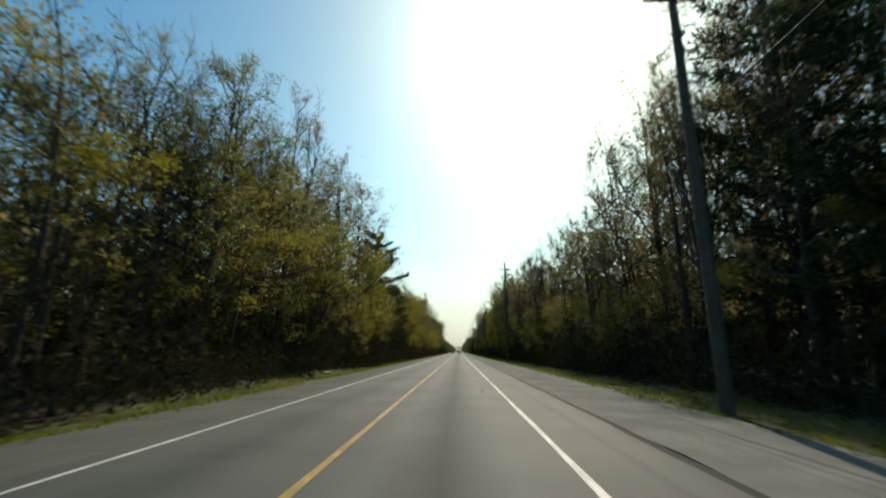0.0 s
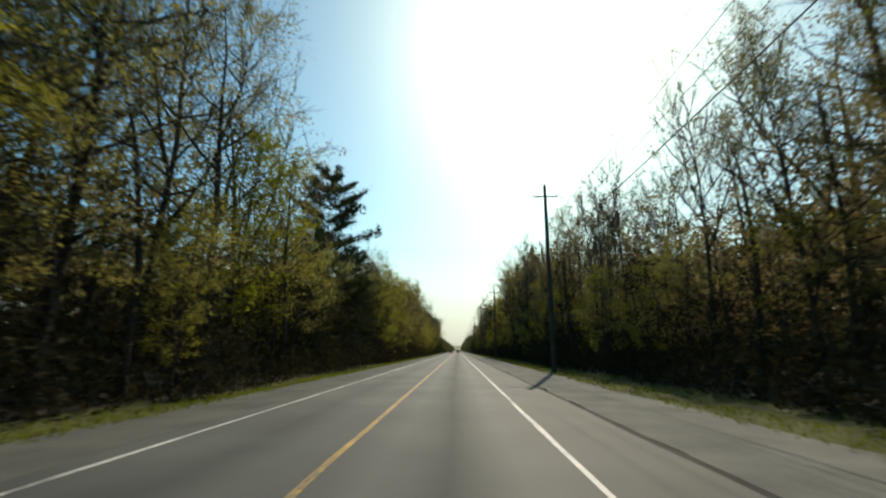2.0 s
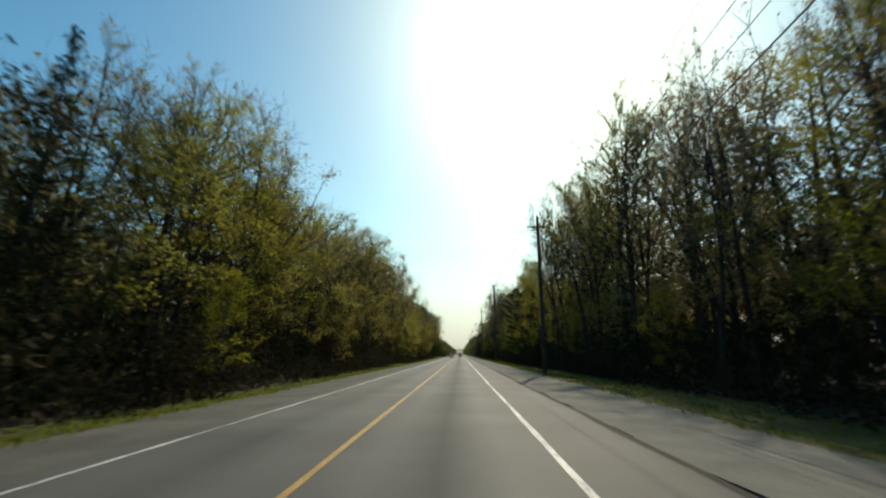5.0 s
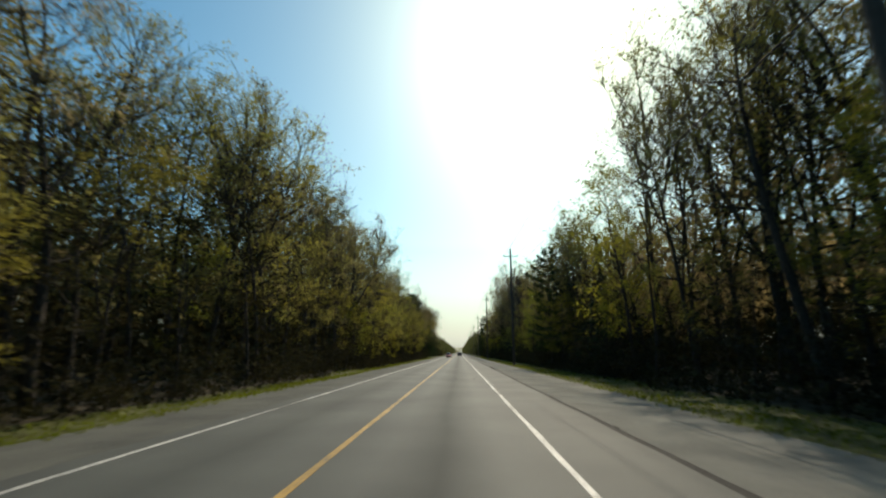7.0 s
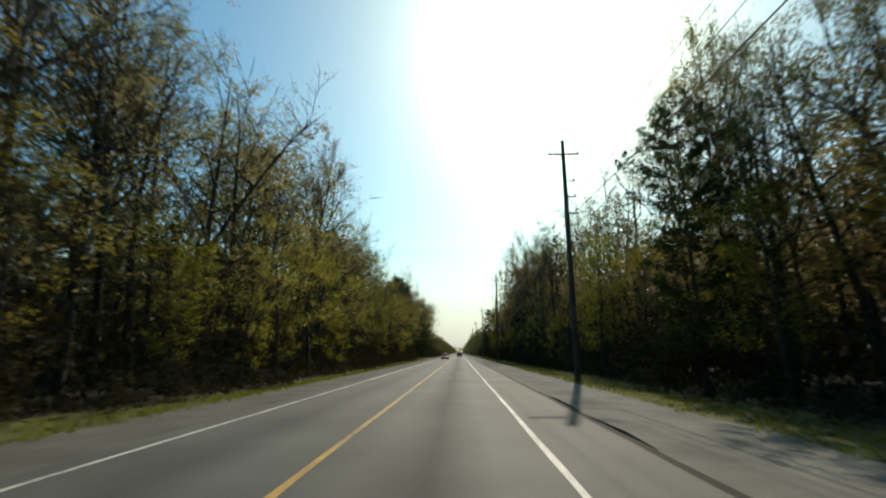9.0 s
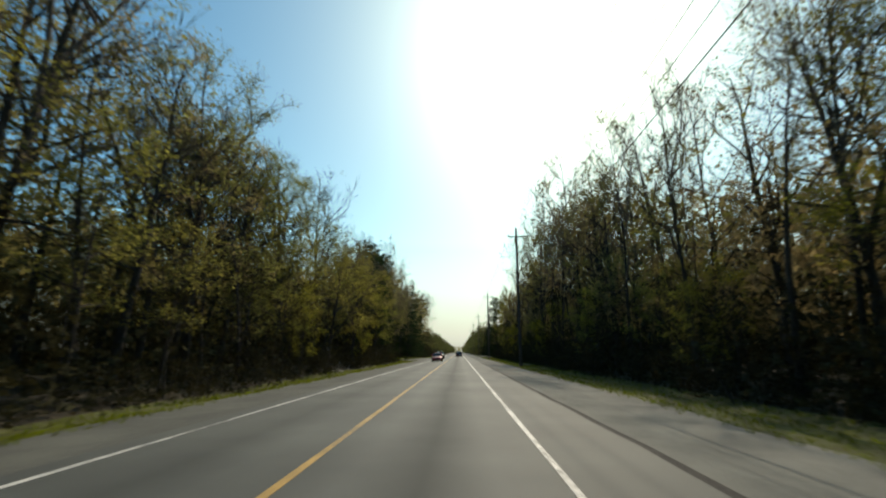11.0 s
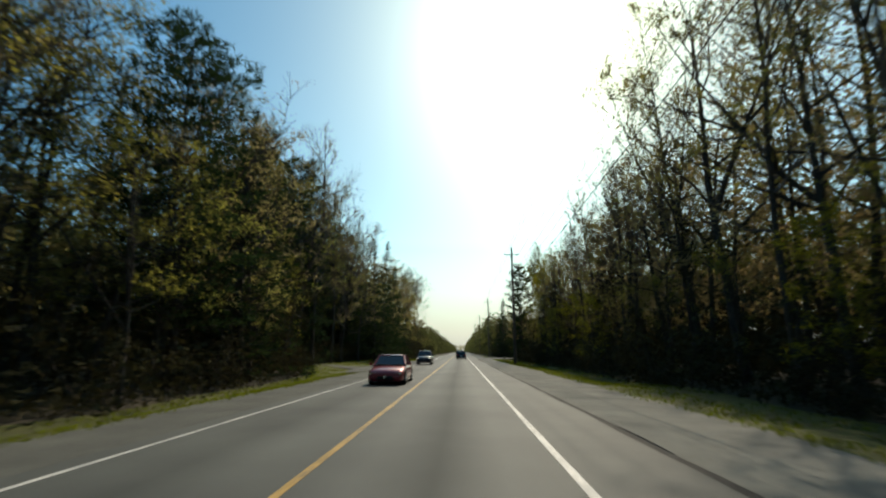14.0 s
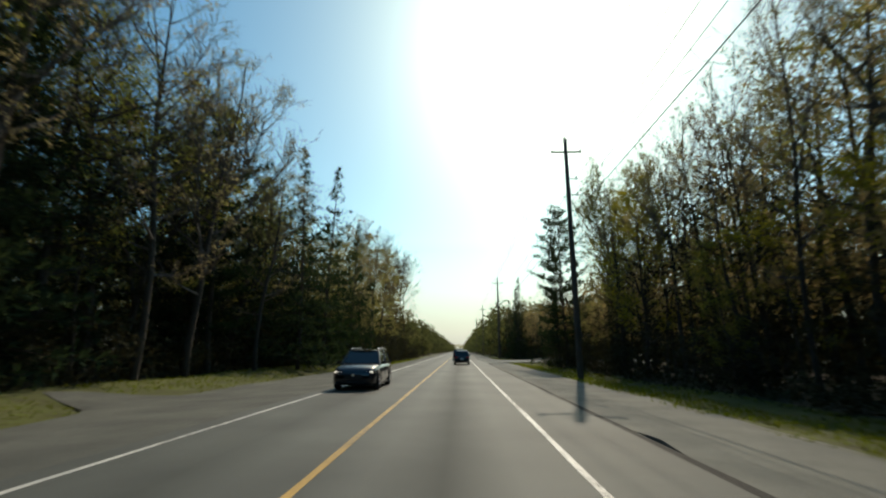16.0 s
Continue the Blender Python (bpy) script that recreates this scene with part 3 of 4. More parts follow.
def plant(key, x, y, height, turn, wide=1.0):
    base = BASE_H.get(key) or BASE_H[key[:-1]]
    s = height / base
    if height > 19:
        wide *= (19 / height) ** 0.4
    if x > 0 and key[:-1] in ("leafy", "bud", "bare"):
        wide *= 0.66
    root = KINDS[key]
    m = Matrix.LocRotScale((x, y, ground_z(x, y) - 0.03), Euler((0, 0, turn)), (s * wide, s * wide, s))
    if key in USED:
        root = copy_thing(root, m)
    USED.add(key)
    root.matrix_basis = m
    if key[:-1] in ("leafy", "bud", "bare", "pine", "spruce", "golden"):
        TALL.append((x, y, height))
    return root


# tall trees that make the skyline
plant("bud0", -16.1, 20.4, 20.5, 4.9)
plant("leafy0", -14.0, 27.2, 22.4, 3.2)
plant("bud1", -14.2, 38.4, 27.0, 1.4)
plant("leafy1", -15.7, 60.2, 32.0, 4.0)
plant("yellow0", -12.8, 69.3, 16.9, 2.4)
plant("bud2", -14.1, 75.9, 19.7, 3.6)
plant("pine1", -12.8, 79.0, 13.7, 2.0)
plant("bud0", -15.2, 86.3, 16.4, 3.9)
plant("spruce0", -12.8, 106.0, 14.0, 0.4)
plant("bud1", -16.5, 111.0, 18.2, 1.9)
plant("bud2", -14.2, 113.9, 20.0, 6.0)
plant("bud0", -16.4, 122.0, 23.7, 5.4)
plant("bud1", -15.2, 125.2, 21.3, 1.9)
plant("leafy2", -14.9, 133.7, 21.0, 5.3)
plant("leafy3", -16.4, 148.2, 20.9, 1.9)
plant("leafy0", -13.7, 156.4, 22.0, 5.8)
plant("golden0", -12.6, 163.0, 25.5, 4.6, 1.2)
plant("bud2", -15.2, 169.6, 19.2, 2.6)
plant("leafy1", -16.2, 175.6, 24.4, 1.6)
plant("bud0", -15.0, 179.8, 25.5, 0.1)
plant("bud1", -15.8, 190.3, 23.0, 5.4)
plant("leafy2", -15.6, 201.4, 23.9, 0.2)
plant("bud2", -16.4, 217.3, 31.8, 5.1)
plant("bud0", -14.6, 224.6, 18.7, 6.0)
plant("leafy3", -13.7, 227.5, 23.4, 3.5)
plant("leafy0", -15.9, 231.1, 19.5, 1.1)
plant("leafy1", -14.0, 236.0, 19.9, 5.4)
plant("leafy2", -13.9, 240.9, 20.8, 6.0)
plant("leafy3", -15.0, 244.5, 22.5, 4.4)
plant("bud1", -13.7, 265.8, 19.0, 3.2)
plant("leafy0", -15.2, 271.9, 21.7, 2.3)
plant("bare0", -14.5, 280.2, 19.4, 2.2)
plant("spruce0", -15.8, 293.1, 15.8, 1.3)
plant("bud2", -15.8, 304.3, 24.2, 4.2)
plant("bud0", -14.7, 307.0, 29.7, 2.7)
plant("spruce1", -17.4, 309.7, 18.5, 1.2)
plant("bud1", -15.3, 315.9, 26.3, 0.6)
plant("bud2", -15.0, 320.0, 23.5, 4.1)
plant("bud0", -16.0, 324.5, 26.2, 1.8)
plant("bud1", -14.2, 327.9, 20.6, 3.1)
plant("spruce1", -12.8, 333.5, 21.9, 2.0)
plant("spruce1", -12.8, 340.7, 23.3, 5.4)
plant("spruce1", -12.8, 352.9, 19.9, 5.6)
plant("bare1", -14.5, 378.0, 27.7, 0.1)
plant("bud2", -14.4, 403.2, 28.6, 1.2)
plant("bare0", -15.0, 407.8, 27.5, 2.0)
plant("bare1", -15.0, 413.8, 31.9, 6.1)
plant("bud0", -15.4, 418.5, 30.5, 4.9)
plant("bud1", 15.6, 16.9, 22.0, 2.1)
plant("bud2", 15.6, 23.4, 20.6, 1.3)
plant("bud0", 18.4, 35.6, 25.4, 4.2)
plant("bud1", 17.8, 40.7, 25.9, 5.2)
plant("bud2", 17.1, 44.6, 20.1, 5.8)
plant("leafy1", 16.7, 49.7, 18.0, 2.1)
plant("leafy2", 18.1, 57.4, 20.5, 5.5)
plant("bare0", 17.0, 63.8, 21.1, 4.3)
plant("bare1", 18.4, 71.8, 18.1, 3.0)
plant("bud0", 16.9, 84.5, 21.5, 6.1)
plant("bud1", 16.3, 90.5, 22.0, 1.5)
plant("leafy0", 16.6, 97.5, 23.5, 4.5)
plant("bud2", 15.8, 101.5, 19.0, 0.5)
plant("bud0", 15.7, 112.9, 19.5, 1.1)
plant("bud1", 18.1, 120.7, 22.2, 5.6)
plant("bare1", 17.2, 128.9, 25.3, 1.3)
plant("leafy3", 16.1, 136.7, 22.8, 4.7)
plant("leafy0", 18.4, 149.3, 25.0, 3.7)
plant("bud2", 16.5, 156.7, 22.8, 5.2)
plant("bud0", 16.6, 161.4, 29.1, 2.3)
plant("spruce0", 14.5, 167.2, 12.4, 2.1)
plant("leafy1", 17.4, 173.2, 16.2, 1.8)
plant("leafy2", 17.1, 178.9, 18.9, 5.4)
plant("leafy3", 16.3, 183.4, 16.2, 3.7)
plant("leafy0", 17.3, 186.3, 21.0, 5.9)
plant("leafy1", 17.9, 189.9, 23.1, 5.5)
plant("bud1", 18.0, 211.8, 22.3, 0.8)
plant("bud2", 17.9, 219.5, 21.9, 3.4)
plant("bare0", 15.6, 227.2, 20.0, 0.6)
plant("bare1", 15.5, 236.9, 23.0, 0.2)
plant("leafy2", 17.9, 251.0, 24.5, 0.5, 1.3)
plant("bud1", 17.6, 256.1, 28.0, 5.4, 1.7)
plant("bud2", 15.7, 261.1, 25.4, 4.9)
plant("bud0", 16.5, 269.5, 26.3, 5.1)
plant("bud1", 16.0, 275.0, 32.4, 2.1)
plant("leafy3", 16.9, 284.8, 28.3, 3.8)
plant("bud2", 16.9, 288.6, 19.1, 4.8)
plant("bare1", 16.3, 292.6, 21.8, 2.3)
plant("bare0", 16.7, 296.6, 21.4, 3.5)
plant("bare1", 18.2, 300.3, 21.0, 1.4)
plant("bud0", 17.0, 304.5, 21.9, 0.5)
plant("bud1", 15.9, 310.5, 21.3, 1.7)
plant("bud2", 17.7, 317.1, 20.3, 5.5)
plant("bud0", 16.0, 320.1, 18.3, 3.5)
plant("leafy0", 16.9, 324.3, 18.6, 5.7)
plant("bud1", 17.6, 329.3, 19.3, 2.8)
plant("leafy1", 15.8, 332.8, 18.1, 1.7)
plant("leafy2", 17.1, 335.7, 22.3, 4.9)
plant("leafy3", 17.5, 338.7, 20.5, 5.1)
plant("pine1", 14.4, 345.0, 18.3, 0.1)
plant("spruce0", 14.4, 349.0, 16.7, 4.2)
plant("spruce0", 14.4, 388.0, 17.5, 0.6)
plant("spruce0", 14.4, 392.6, 16.0, 0.7)
plant("spruce0", 14.4, 404.9, 14.2, 5.5)
plant("pine0", -17.2, 99.0, 27.2, 0.7, 1.22)
plant("bare0", -16.5, 259.6, 26.2, 1.0, 0.9)
plant("bare1", -13.0, 263.0, 19.5, 2.2, 0.9)
plant("pine1", -12.9, 96.5, 15.5, 4.0, 1.25)
plant("spruce1", -12.3, 102.5, 12.0, 1.0, 1.1)
plant("pine1", 17.8, 13.5, 25.0, 2.2, 1.1)
plant("pine1", 18.8, 20.0, 27.0, 5.0, 1.0)
plant("golden0", -13.4, 113.0, 18.0, 2.0, 1.2)
plant("yellow0", -12.6, 120.5, 14.0, 4.0, 1.3)
plant("pine1", -18.2, 300.0, 22.0, 0.4, 1.2)
plant("pine1", -17.6, 306.0, 24.0, 3.3, 1.1)
plant("leafy2", -18.0, 312.5, 22.0, 1.2, 1.1)
plant("leafy0", -18.6, 319.0, 21.5, 4.4, 1.1)
plant("pine1", -17.8, 325.0, 21.0, 5.6, 1.1)
plant("leafy1", -18.2, 331.0, 19.5, 2.7, 1.1)
plant("yellow1", -16.4, 298.0, 11.5, 0.7, 1.2)
plant("yellow0", -10.9, 185.0, 6.6, 3.1, 1.15)
plant("yellow1", -10.8, 193.5, 6.0, 5.1, 1.1)
plant("leafy2", -13.4, 33.0, 20.0, 0.6, 1.1)
plant("leafy0", -17.4, 44.0, 25.0, 2.1, 1.1)
plant("leafy3", -13.4, 50.0, 19.0, 4.1, 1.1)
plant("leafy2", -18.0, 53.0, 27.0, 5.2, 1.1)
plant("leafy1", -12.8, 24.0, 17.0, 5.8, 1.1)
plant("golden0", -13.0, 42.5, 15.5, 1.3, 1.2)
plant("golden0", -13.6, 129.0, 18.5, 5.5, 1.2)
plant("pine1", 14.0, 187.5, 15.0, 1.2)
plant("pine1", -13.2, 278.5, 20.0, 0.3, 1.2)
plant("spruce0", -12.6, 284.0, 19.0, 2.0, 1.2)
plant("leafy2", -14.8, 288.0, 22.0, 1.0)
plant("pine1", -17.0, 293.0, 21.0, 3.0, 1.2)
plant("leafy2", 18.6, 151.5, 27.0, 2.0)
plant("leafy0", 16.2, 156.0, 25.0, 0.4)
plant("leafy3", 18.0, 21.0, 25.0, 0.4)
plant("leafy1", 16.6, 27.0, 22.0, 2.9)
plant("leafy0", -15.0, 186.0, 23.0, 2.6)
plant("leafy1", -15.8, 92.8, 16.4, 0.3, 1.2)
plant("leafy3", -14.6, 90.0, 14.2, 2.2, 1.2)
plant("bare0", 16.5, 76.0, 21.0, 5.1)
plant("bare1", 15.8, 80.5, 19.5, 0.6)
plant("bud2", 16.8, 105.5, 18.5, 1.1)
plant("leafy2", 16.2, 128.5, 26.5, 1.0)
plant("mid1", 16.5, 131.0, 25.5, 1.7)
plant("yellow0", 14.9, 324.0, 14.0, 0.5)
plant("yellow1", 14.3, 204.0, 12.5, 1.5)
plant("yellow0", 15.0, 105.0, 14.5, 2.5)
plant("yellow1", 14.6, 161.5, 17.0, 3.5)
plant("yellow1", -12.4, 64.0, 17.0, 0.9)
plant("bud2", -14.0, 183.0, 21.5, 0.8)


def in_side_road(x, y, margin=3.0):
    """True on the side road and in the small gap that holds the sign."""
    if -15.5 < x < -8.8 and 247 < y < 254.5:
        return True
    return 0 < x < 46 and -SIDE_HALF - margin < y - SIDE_Y < SIDE_HALF + margin + 9.0


SKYLINE = list(TALL)


def canopy(side, y):
    """Height of the woods at this place along the road."""
    near = [(h, abs(yy - y)) for x, yy, h in SKYLINE if x * side > 0 and abs(yy - y) < 9]
    if not near:
        return 14.0
    return sum(h / (1 + d) for h, d in near) / sum(1 / (1 + d) for h, d in near)


CANOPY = {side: [canopy(side, -30 + 4.0 * k) for k in range(130)] for side in (-1, 1)}


def canopy_at(side, y):
    return CANOPY[side][max(0, min(129, int((y + 30) / 4)))]


# stretches where the trees between stay low, under single tall ones
LOW = ((-1, 84, 91, 13.0), (-1, 91, 104, 8.0), (-1, 104, 120, 16.0), (-1, 238, 266, 13.5), (1, 62, 84, 11.5), (1, 190, 214, 14.0), (1, 222, 246, 13.5), (1, 330, 420, 13.0))


def filler(side, y, lo, hi):
    h = canopy(side, y) * wood_rng.uniform(lo, hi)
    for s, y0, y1, top in LOW:
        if s == side and y0 < y < y1:
            h = min(h, top * wood_rng.uniform(0.8, 1.0))
    return h


# trees between and behind those, and the thicket along the edge
wood_rng = random.Random(5)
for side in (-1, 1):
    y = 4.0
    while y < 405:
        y += wood_rng.uniform(4.6, 6.8)
        x, yy = side * (wood_edge(side, y) + wood_rng.uniform(3.0, 7.0)), y + wood_rng.uniform(-1.5, 1.5)
        if not in_side_road(x, yy, 5.0):
            key = "%s%d" % ("mid" if y < 345 else "back", wood_rng.choice((0, 1, 2) if side < 0 else (0, 1, 1, 1, 2)))
            plant(key, x, yy, filler(side, yy, 0.7, 0.95), wood_rng.uniform(0, 6.28), wood_rng.uniform(1.05, 1.35))
    y = 0.0
    while y < 420:
        y += wood_rng.uniform(4.2, 6.0)
        x, yy = side * (wood_edge(side, y) + 11 + wood_rng.uniform(-3, 3)), y + wood_rng.uniform(-2, 2)
        if not in_side_road(x, yy):
            plant("back%d" % wood_rng.randrange(3), x, yy, filler(side, yy, 0.82, 1.02), wood_rng.uniform(0, 6.28), wood_rng.uniform(1.0, 1.4))
    y = 3.0
    while y < 400:
        y += wood_rng.uniform(4.0, 6.0) * (1.0 if y < 345 else 1.6)
        x = side * (wood_edge(side, y) + wood_rng.uniform(1.5, 4.0))
        if not in_side_road(x, y):
            plant("young%d" % wood_rng.randrange(3), x, y, wood_rng.uniform(5, 10.5), wood_rng.uniform(0, 6.28), wood_rng.uniform(1.0, 1.4) * (1.0 if side < 0 else 0.75))
        yy = y + wood_rng.uniform(-2, 2)
        x = side * (wood_edge(side, yy) + wood_rng.uniform(0.3, 1.8))
        if not in_side_road(x, yy):
            plant("shrub%d" % wood_rng.randrange(3), x, yy, wood_rng.uniform(1.6, 4.2), wood_rng.uniform(0, 6.28), wood_rng.uniform(1.0, 1.5))


    y = 4.0
    while y < 340:
        y += wood_rng.uniform(6.0, 10.0)
        x = side * (wood_edge(side, y) + wood_rng.uniform(1.2, 6.0))
        if not in_side_road(x, y):
            plant("slender%d" % wood_rng.randrange(3), x, y, min(filler(side, y, 0.6, 0.9), 17), wood_rng.uniform(0, 6.28), wood_rng.uniform(0.8, 1.3))

# a taller row further in behind the open crowns
y = 6.0
while y < 335:
    y += wood_rng.uniform(6.5, 9.5)
    x = wood_edge(1, y) + wood_rng.uniform(8.0, 11.0)
    plant("mid%d" % wood_rng.choice((0, 1, 2)), x, y, min(26, canopy(1, y) * wood_rng.uniform(1.0, 1.15)), wood_rng.uniform(0, 6.28), wood_rng.uniform(1.1, 1.4))

# woods beyond the side road
for k, (x, y, h) in enumerate(((14.0, 389.0, 11.5), (15.5, 394.0, 13.5), (18.5, 388.5, 13.0), (23.0, 389.5, 14.0), (28.0, 391.0, 14.5), (33.5, 390.0, 14.0), (39.0, 392.0, 15.0), (16.5, 400.0, 14.5), (14.5, 406.0, 13.0), (21.0, 398.0, 15.0))):
    plant("%s%d" % (("mid", "young")[k == 0], k % 3), x, y, h, k * 1.3, 1.4)

# small yellow-green trees in the light of the edge
edge_rng = random.Random(12)
for side, y in ((1, 40), (1, 68), (1, 78), (1, 118), (1, 143), (1, 182), (1, 226), (1, 245), (1, 272), (1, 298), (1, 311), (-1, 58), (-1, 117), (-1, 139), (-1, 196), (-1, 207), (-1, 236), (-1, 262)):
    x = side * (wood_edge(side, y) + edge_rng.uniform(1.0, 2.2))
    plant("yellow%d" % edge_rng.randrange(2), x, y + edge_rng.uniform(-3, 3), edge_rng.uniform(5.5, 9.5), edge_rng.uniform(0, 6.28), edge_rng.uniform(0.9, 1.3))

# spreading trees that overhang the edge of the woods
y = 8.0
while y < 335:
    y += edge_rng.uniform(4.5, 8.0)
    for side in (-1, 1):
        yy = y + edge_rng.uniform(-2.5, 2.5)
        if side < 0 and (82 < yy < 106 or yy > 290):
            continue
        x = side * (wood_edge(side, yy) + (edge_rng.uniform(1.5, 3.5) if side < 0 else edge_rng.uniform(2.6, 4.4)))
        if not in_side_road(x, yy):
            tall = edge_rng.uniform(8.0, 13.0) if side < 0 else edge_rng.uniform(6.0, 10.5)
            plant("olive%d" % edge_rng.randrange(3), x, yy, min(tall, canopy_at(side, yy) * 0.7), edge_rng.uniform(0, 6.28), edge_rng.uniform(0.9, 1.2) * (1.0 if side < 0 else 0.85))

# dark conifers behind the grassy clearing
for k in range(10):
    y = 294 + 6.0 * k
    plant(("pine1", "spruce1")[k % 2], -(wood_edge(-1, y) + wood_rng.uniform(3.5, 6.5)), y, wood_rng.uniform(14, 20), wood_rng.uniform(0, 6.28), 1.3)


# dense foliage deeper in, and the far woods along the road
def undergrowth(side):
    rng = random.Random(200 + side)
    low, high = Soup(), Soup()
    for i in range(90000):
        y = rng.uniform(-25, 470)
        d = rng.uniform(1.0, 32) if rng.random() < 0.6 else rng.uniform(1.0, 9)
        x = side * (wood_edge(side, y) + d)
        if in_side_road(x, y, 1.0):
            continue
        lump = noise.noise(Vector((x * 0.22, y * 0.22, 5)))
        top = min(1.0 + d * 1.6, canopy_at(side, y) * 0.7) * (1.0 + 0.5 * lump)
        z = rng.random() ** 1.25 * top
        size = rng.uniform(0.3, 0.55) if d < 6 else rng.uniform(0.5, 0.85) if d < 13 else rng.uniform(1.1, 1.7)
        # below 5 m the leaves take the darker colour, as painted shade
        s = low if z < 5 else high
        s.leaf(Vector((x, y, ground_z(x, y) + max(z, 0.15))), rand_way(rng), size, rng, 0.75)
    for i in range(46000 if side < 0 else 42000):       # sprays of leaves filling the crowns
        y, d = rng.uniform(-5, 400), 2.5 + 10.0 * rng.random() ** 0.7
        x = side * (wood_edge(side, y) + d)
        if in_side_road(x, y, 4.0):
            continue
        top = canopy_at(side, y)
        for q, y0, y1, low_top in LOW:
            if q == side and y0 - 2 < y < y1 + 2:
                top = min(top, low_top)
        lump = noise.noise(Vector((x * 0.3, y * 0.3, 11)))
        z = top * (0.22 + (0.66 if side < 0 else 0.64) * rng.random() ** (1.0 if side < 0 else 1.25)) * (1 + 0.22 * lump)
        if noise.noise(Vector((x * 0.4, y * 0.4, z * 0.4))) > -0.1:
            size = rng.uniform(0.15, 0.22) if d < 6.0 else rng.uniform(0.24, 0.36) if d < 9 else rng.uniform(0.36, 0.55)
            high.clump(Vector((x, y, z)), 7, size * 1.8, size, rng, 0.65)
    for i in range(17000):       # low brambles where the woods begin, coloured dark as if in shade
        y, d = rng.uniform(-10, 420), 0.2 + 3.2 * rng.random()
        x = side * (wood_edge(side, y) + d)
        if not in_side_road(x, y, 1.0):
            lump = 0.5 + noise.noise(Vector((x * 0.5, y * 0.35, 3)))
            low.leaf(Vector((x, y, ground_z(x, y) + 0.05 + rng.random() * max(0.15, (0.5 + 0.5 * d) * lump))), rand_way(rng, 0.3), rng.uniform(0.22, 0.42), rng, 0.7)
    for i in range(32000):       # deep thicket
        y, d = rng.uniform(-30, 480), rng.uniform(20, 46)
        x = side * (wood_edge(side, y) + d)
        if not in_side_road(x, y, 1.5):
            low.leaf(Vector((x, y, 0.2 + rng.random() * 14)), rand_way(rng), rng.uniform(1.3, 2.4), rng, 0.8)
    tagged(new("undergrowth", low.mesh("undergrowth", M_SHRUB_SHADED)), "dense undergrowth with the woods' low shade put into its leaf colour", "undergrowth", kind="stuff")
    tagged(new("inner_foliage", high.mesh("inner_foliage", M_INNER if side < 0 else M_INNER_BROWN)), "shaded spring foliage inside the woods", "foliage", kind="stuff")


def far_woods(side):
    rng = random.Random(300 + side)
    s, w = Soup(), Soup()
    y = 405.0
    while y < 1400:
        y += rng.uniform(2.5, 4.5) * (1 + (y - 405) / 500)
        for row in range(3):
            if side < 0:
                x, h = -(12 + row * 5 + rng.uniform(-1.5, 1.5)), rng.uniform(9, 13)
            else:
                x, h = 13 + row * 5 + rng.uniform(-1.5, 1.5), rng.uniform(11, 16)
            p = Vector((x, y + rng.uniform(-2, 2), -0.2))
            w.tube([p, p + Vector((0, 0, h * 0.9))], [0.16, 0.04], 4)
            for _ in range(95):
                f = rng.random()
                r = h * 0.2 * (0.35 + math.sin(math.pi * (0.15 + 0.8 * f))) * rng.random() ** 0.5
                a = rng.uniform(0, 6.283)
                s.leaf(p + Vector((math.cos(a) * r, math.sin(a) * r, h * (0.06 + 0.94 * f))), rand_way(rng), rng.uniform(0.8, 1.45), rng, 0.8)
    tagged(new("far_woods", s.mesh("far_woods", M_FAR_LEAF)), "distant green woods lining the straight road", "woods", kind="stuff")
    tagged(new("far_trunks", w.mesh("far_trunks", M_BARK)), "distant tree trunks lining the straight road", "woods", kind="stuff")


def end_woods():
    """Woods that close the view where the road bends away."""
    rng = random.Random(7)
    s = Soup()
    for _ in range(2600):
        x = rng.uniform(-90, 90)
        top = 15 + 4 * noise.noise(Vector((x * 0.08, 2, 0)))
        s.leaf(Vector((x, 1440 + rng.uniform(-15, 15), rng.random() * top)), rand_way(rng), rng.uniform(2.0, 3.6), rng, 0.8)
    tagged(new("distant_woods", s.mesh("distant_woods", M_LEAF)), "hazy distant woods at the end of the road", "woods", kind="stuff")


end_woods()


def grass(side, inner, name):
    rng = random.Random(400 + side)
    s = Soup()
    for _ in range(60000):
        y = rng.uniform(-12, 400) if rng.random() < 0.85 else rng.uniform(280, 380)
        a, b = inner, wood_edge(side, y) + 0.8
        d = a + (b - a) * rng.random() ** 0.9 - 0.25 * rng.random()
        x = side * d
        if (x > 0 and in_side_road(x, y, 0.5)) or (-10.0 < x < 0 and 297 < y < 338) or (-15.5 < x < 0 and 308 < y < 311) or noise.noise(Vector((x * 0.5, y * 0.3, 8))) < -0.35:
            continue
        s.leaf(Vector((x, y, ground_z(x, y))), Vector((rng.gauss(0, .4), rng.gauss(0, .4), 1)), rng.uniform(0.07, 0.2), rng, 0.3)
    tagged(new(name, s.mesh(name, M_GRASS)), "rough yellow-green spring grass on the verge", "grass", kind="stuff")


for side in (-1, 1):
    undergrowth(side)
    far_woods(side)
grass(-1, 6.4, "grass")
grass(1, 8.9, "grass")

# ---------------------------------------------------------------- utility poles and cables
POLE_X = 10.2
POLES = [(-48.0, 15.8), (13.9, 15.8), (76.2, 16.9), (136.0, 15.6), (196.4, 17.6), (260.5, 18.3), (323.7, 17.6), (387.0, 17.0), (450.0, 17.0), (513.0, 17.0)]
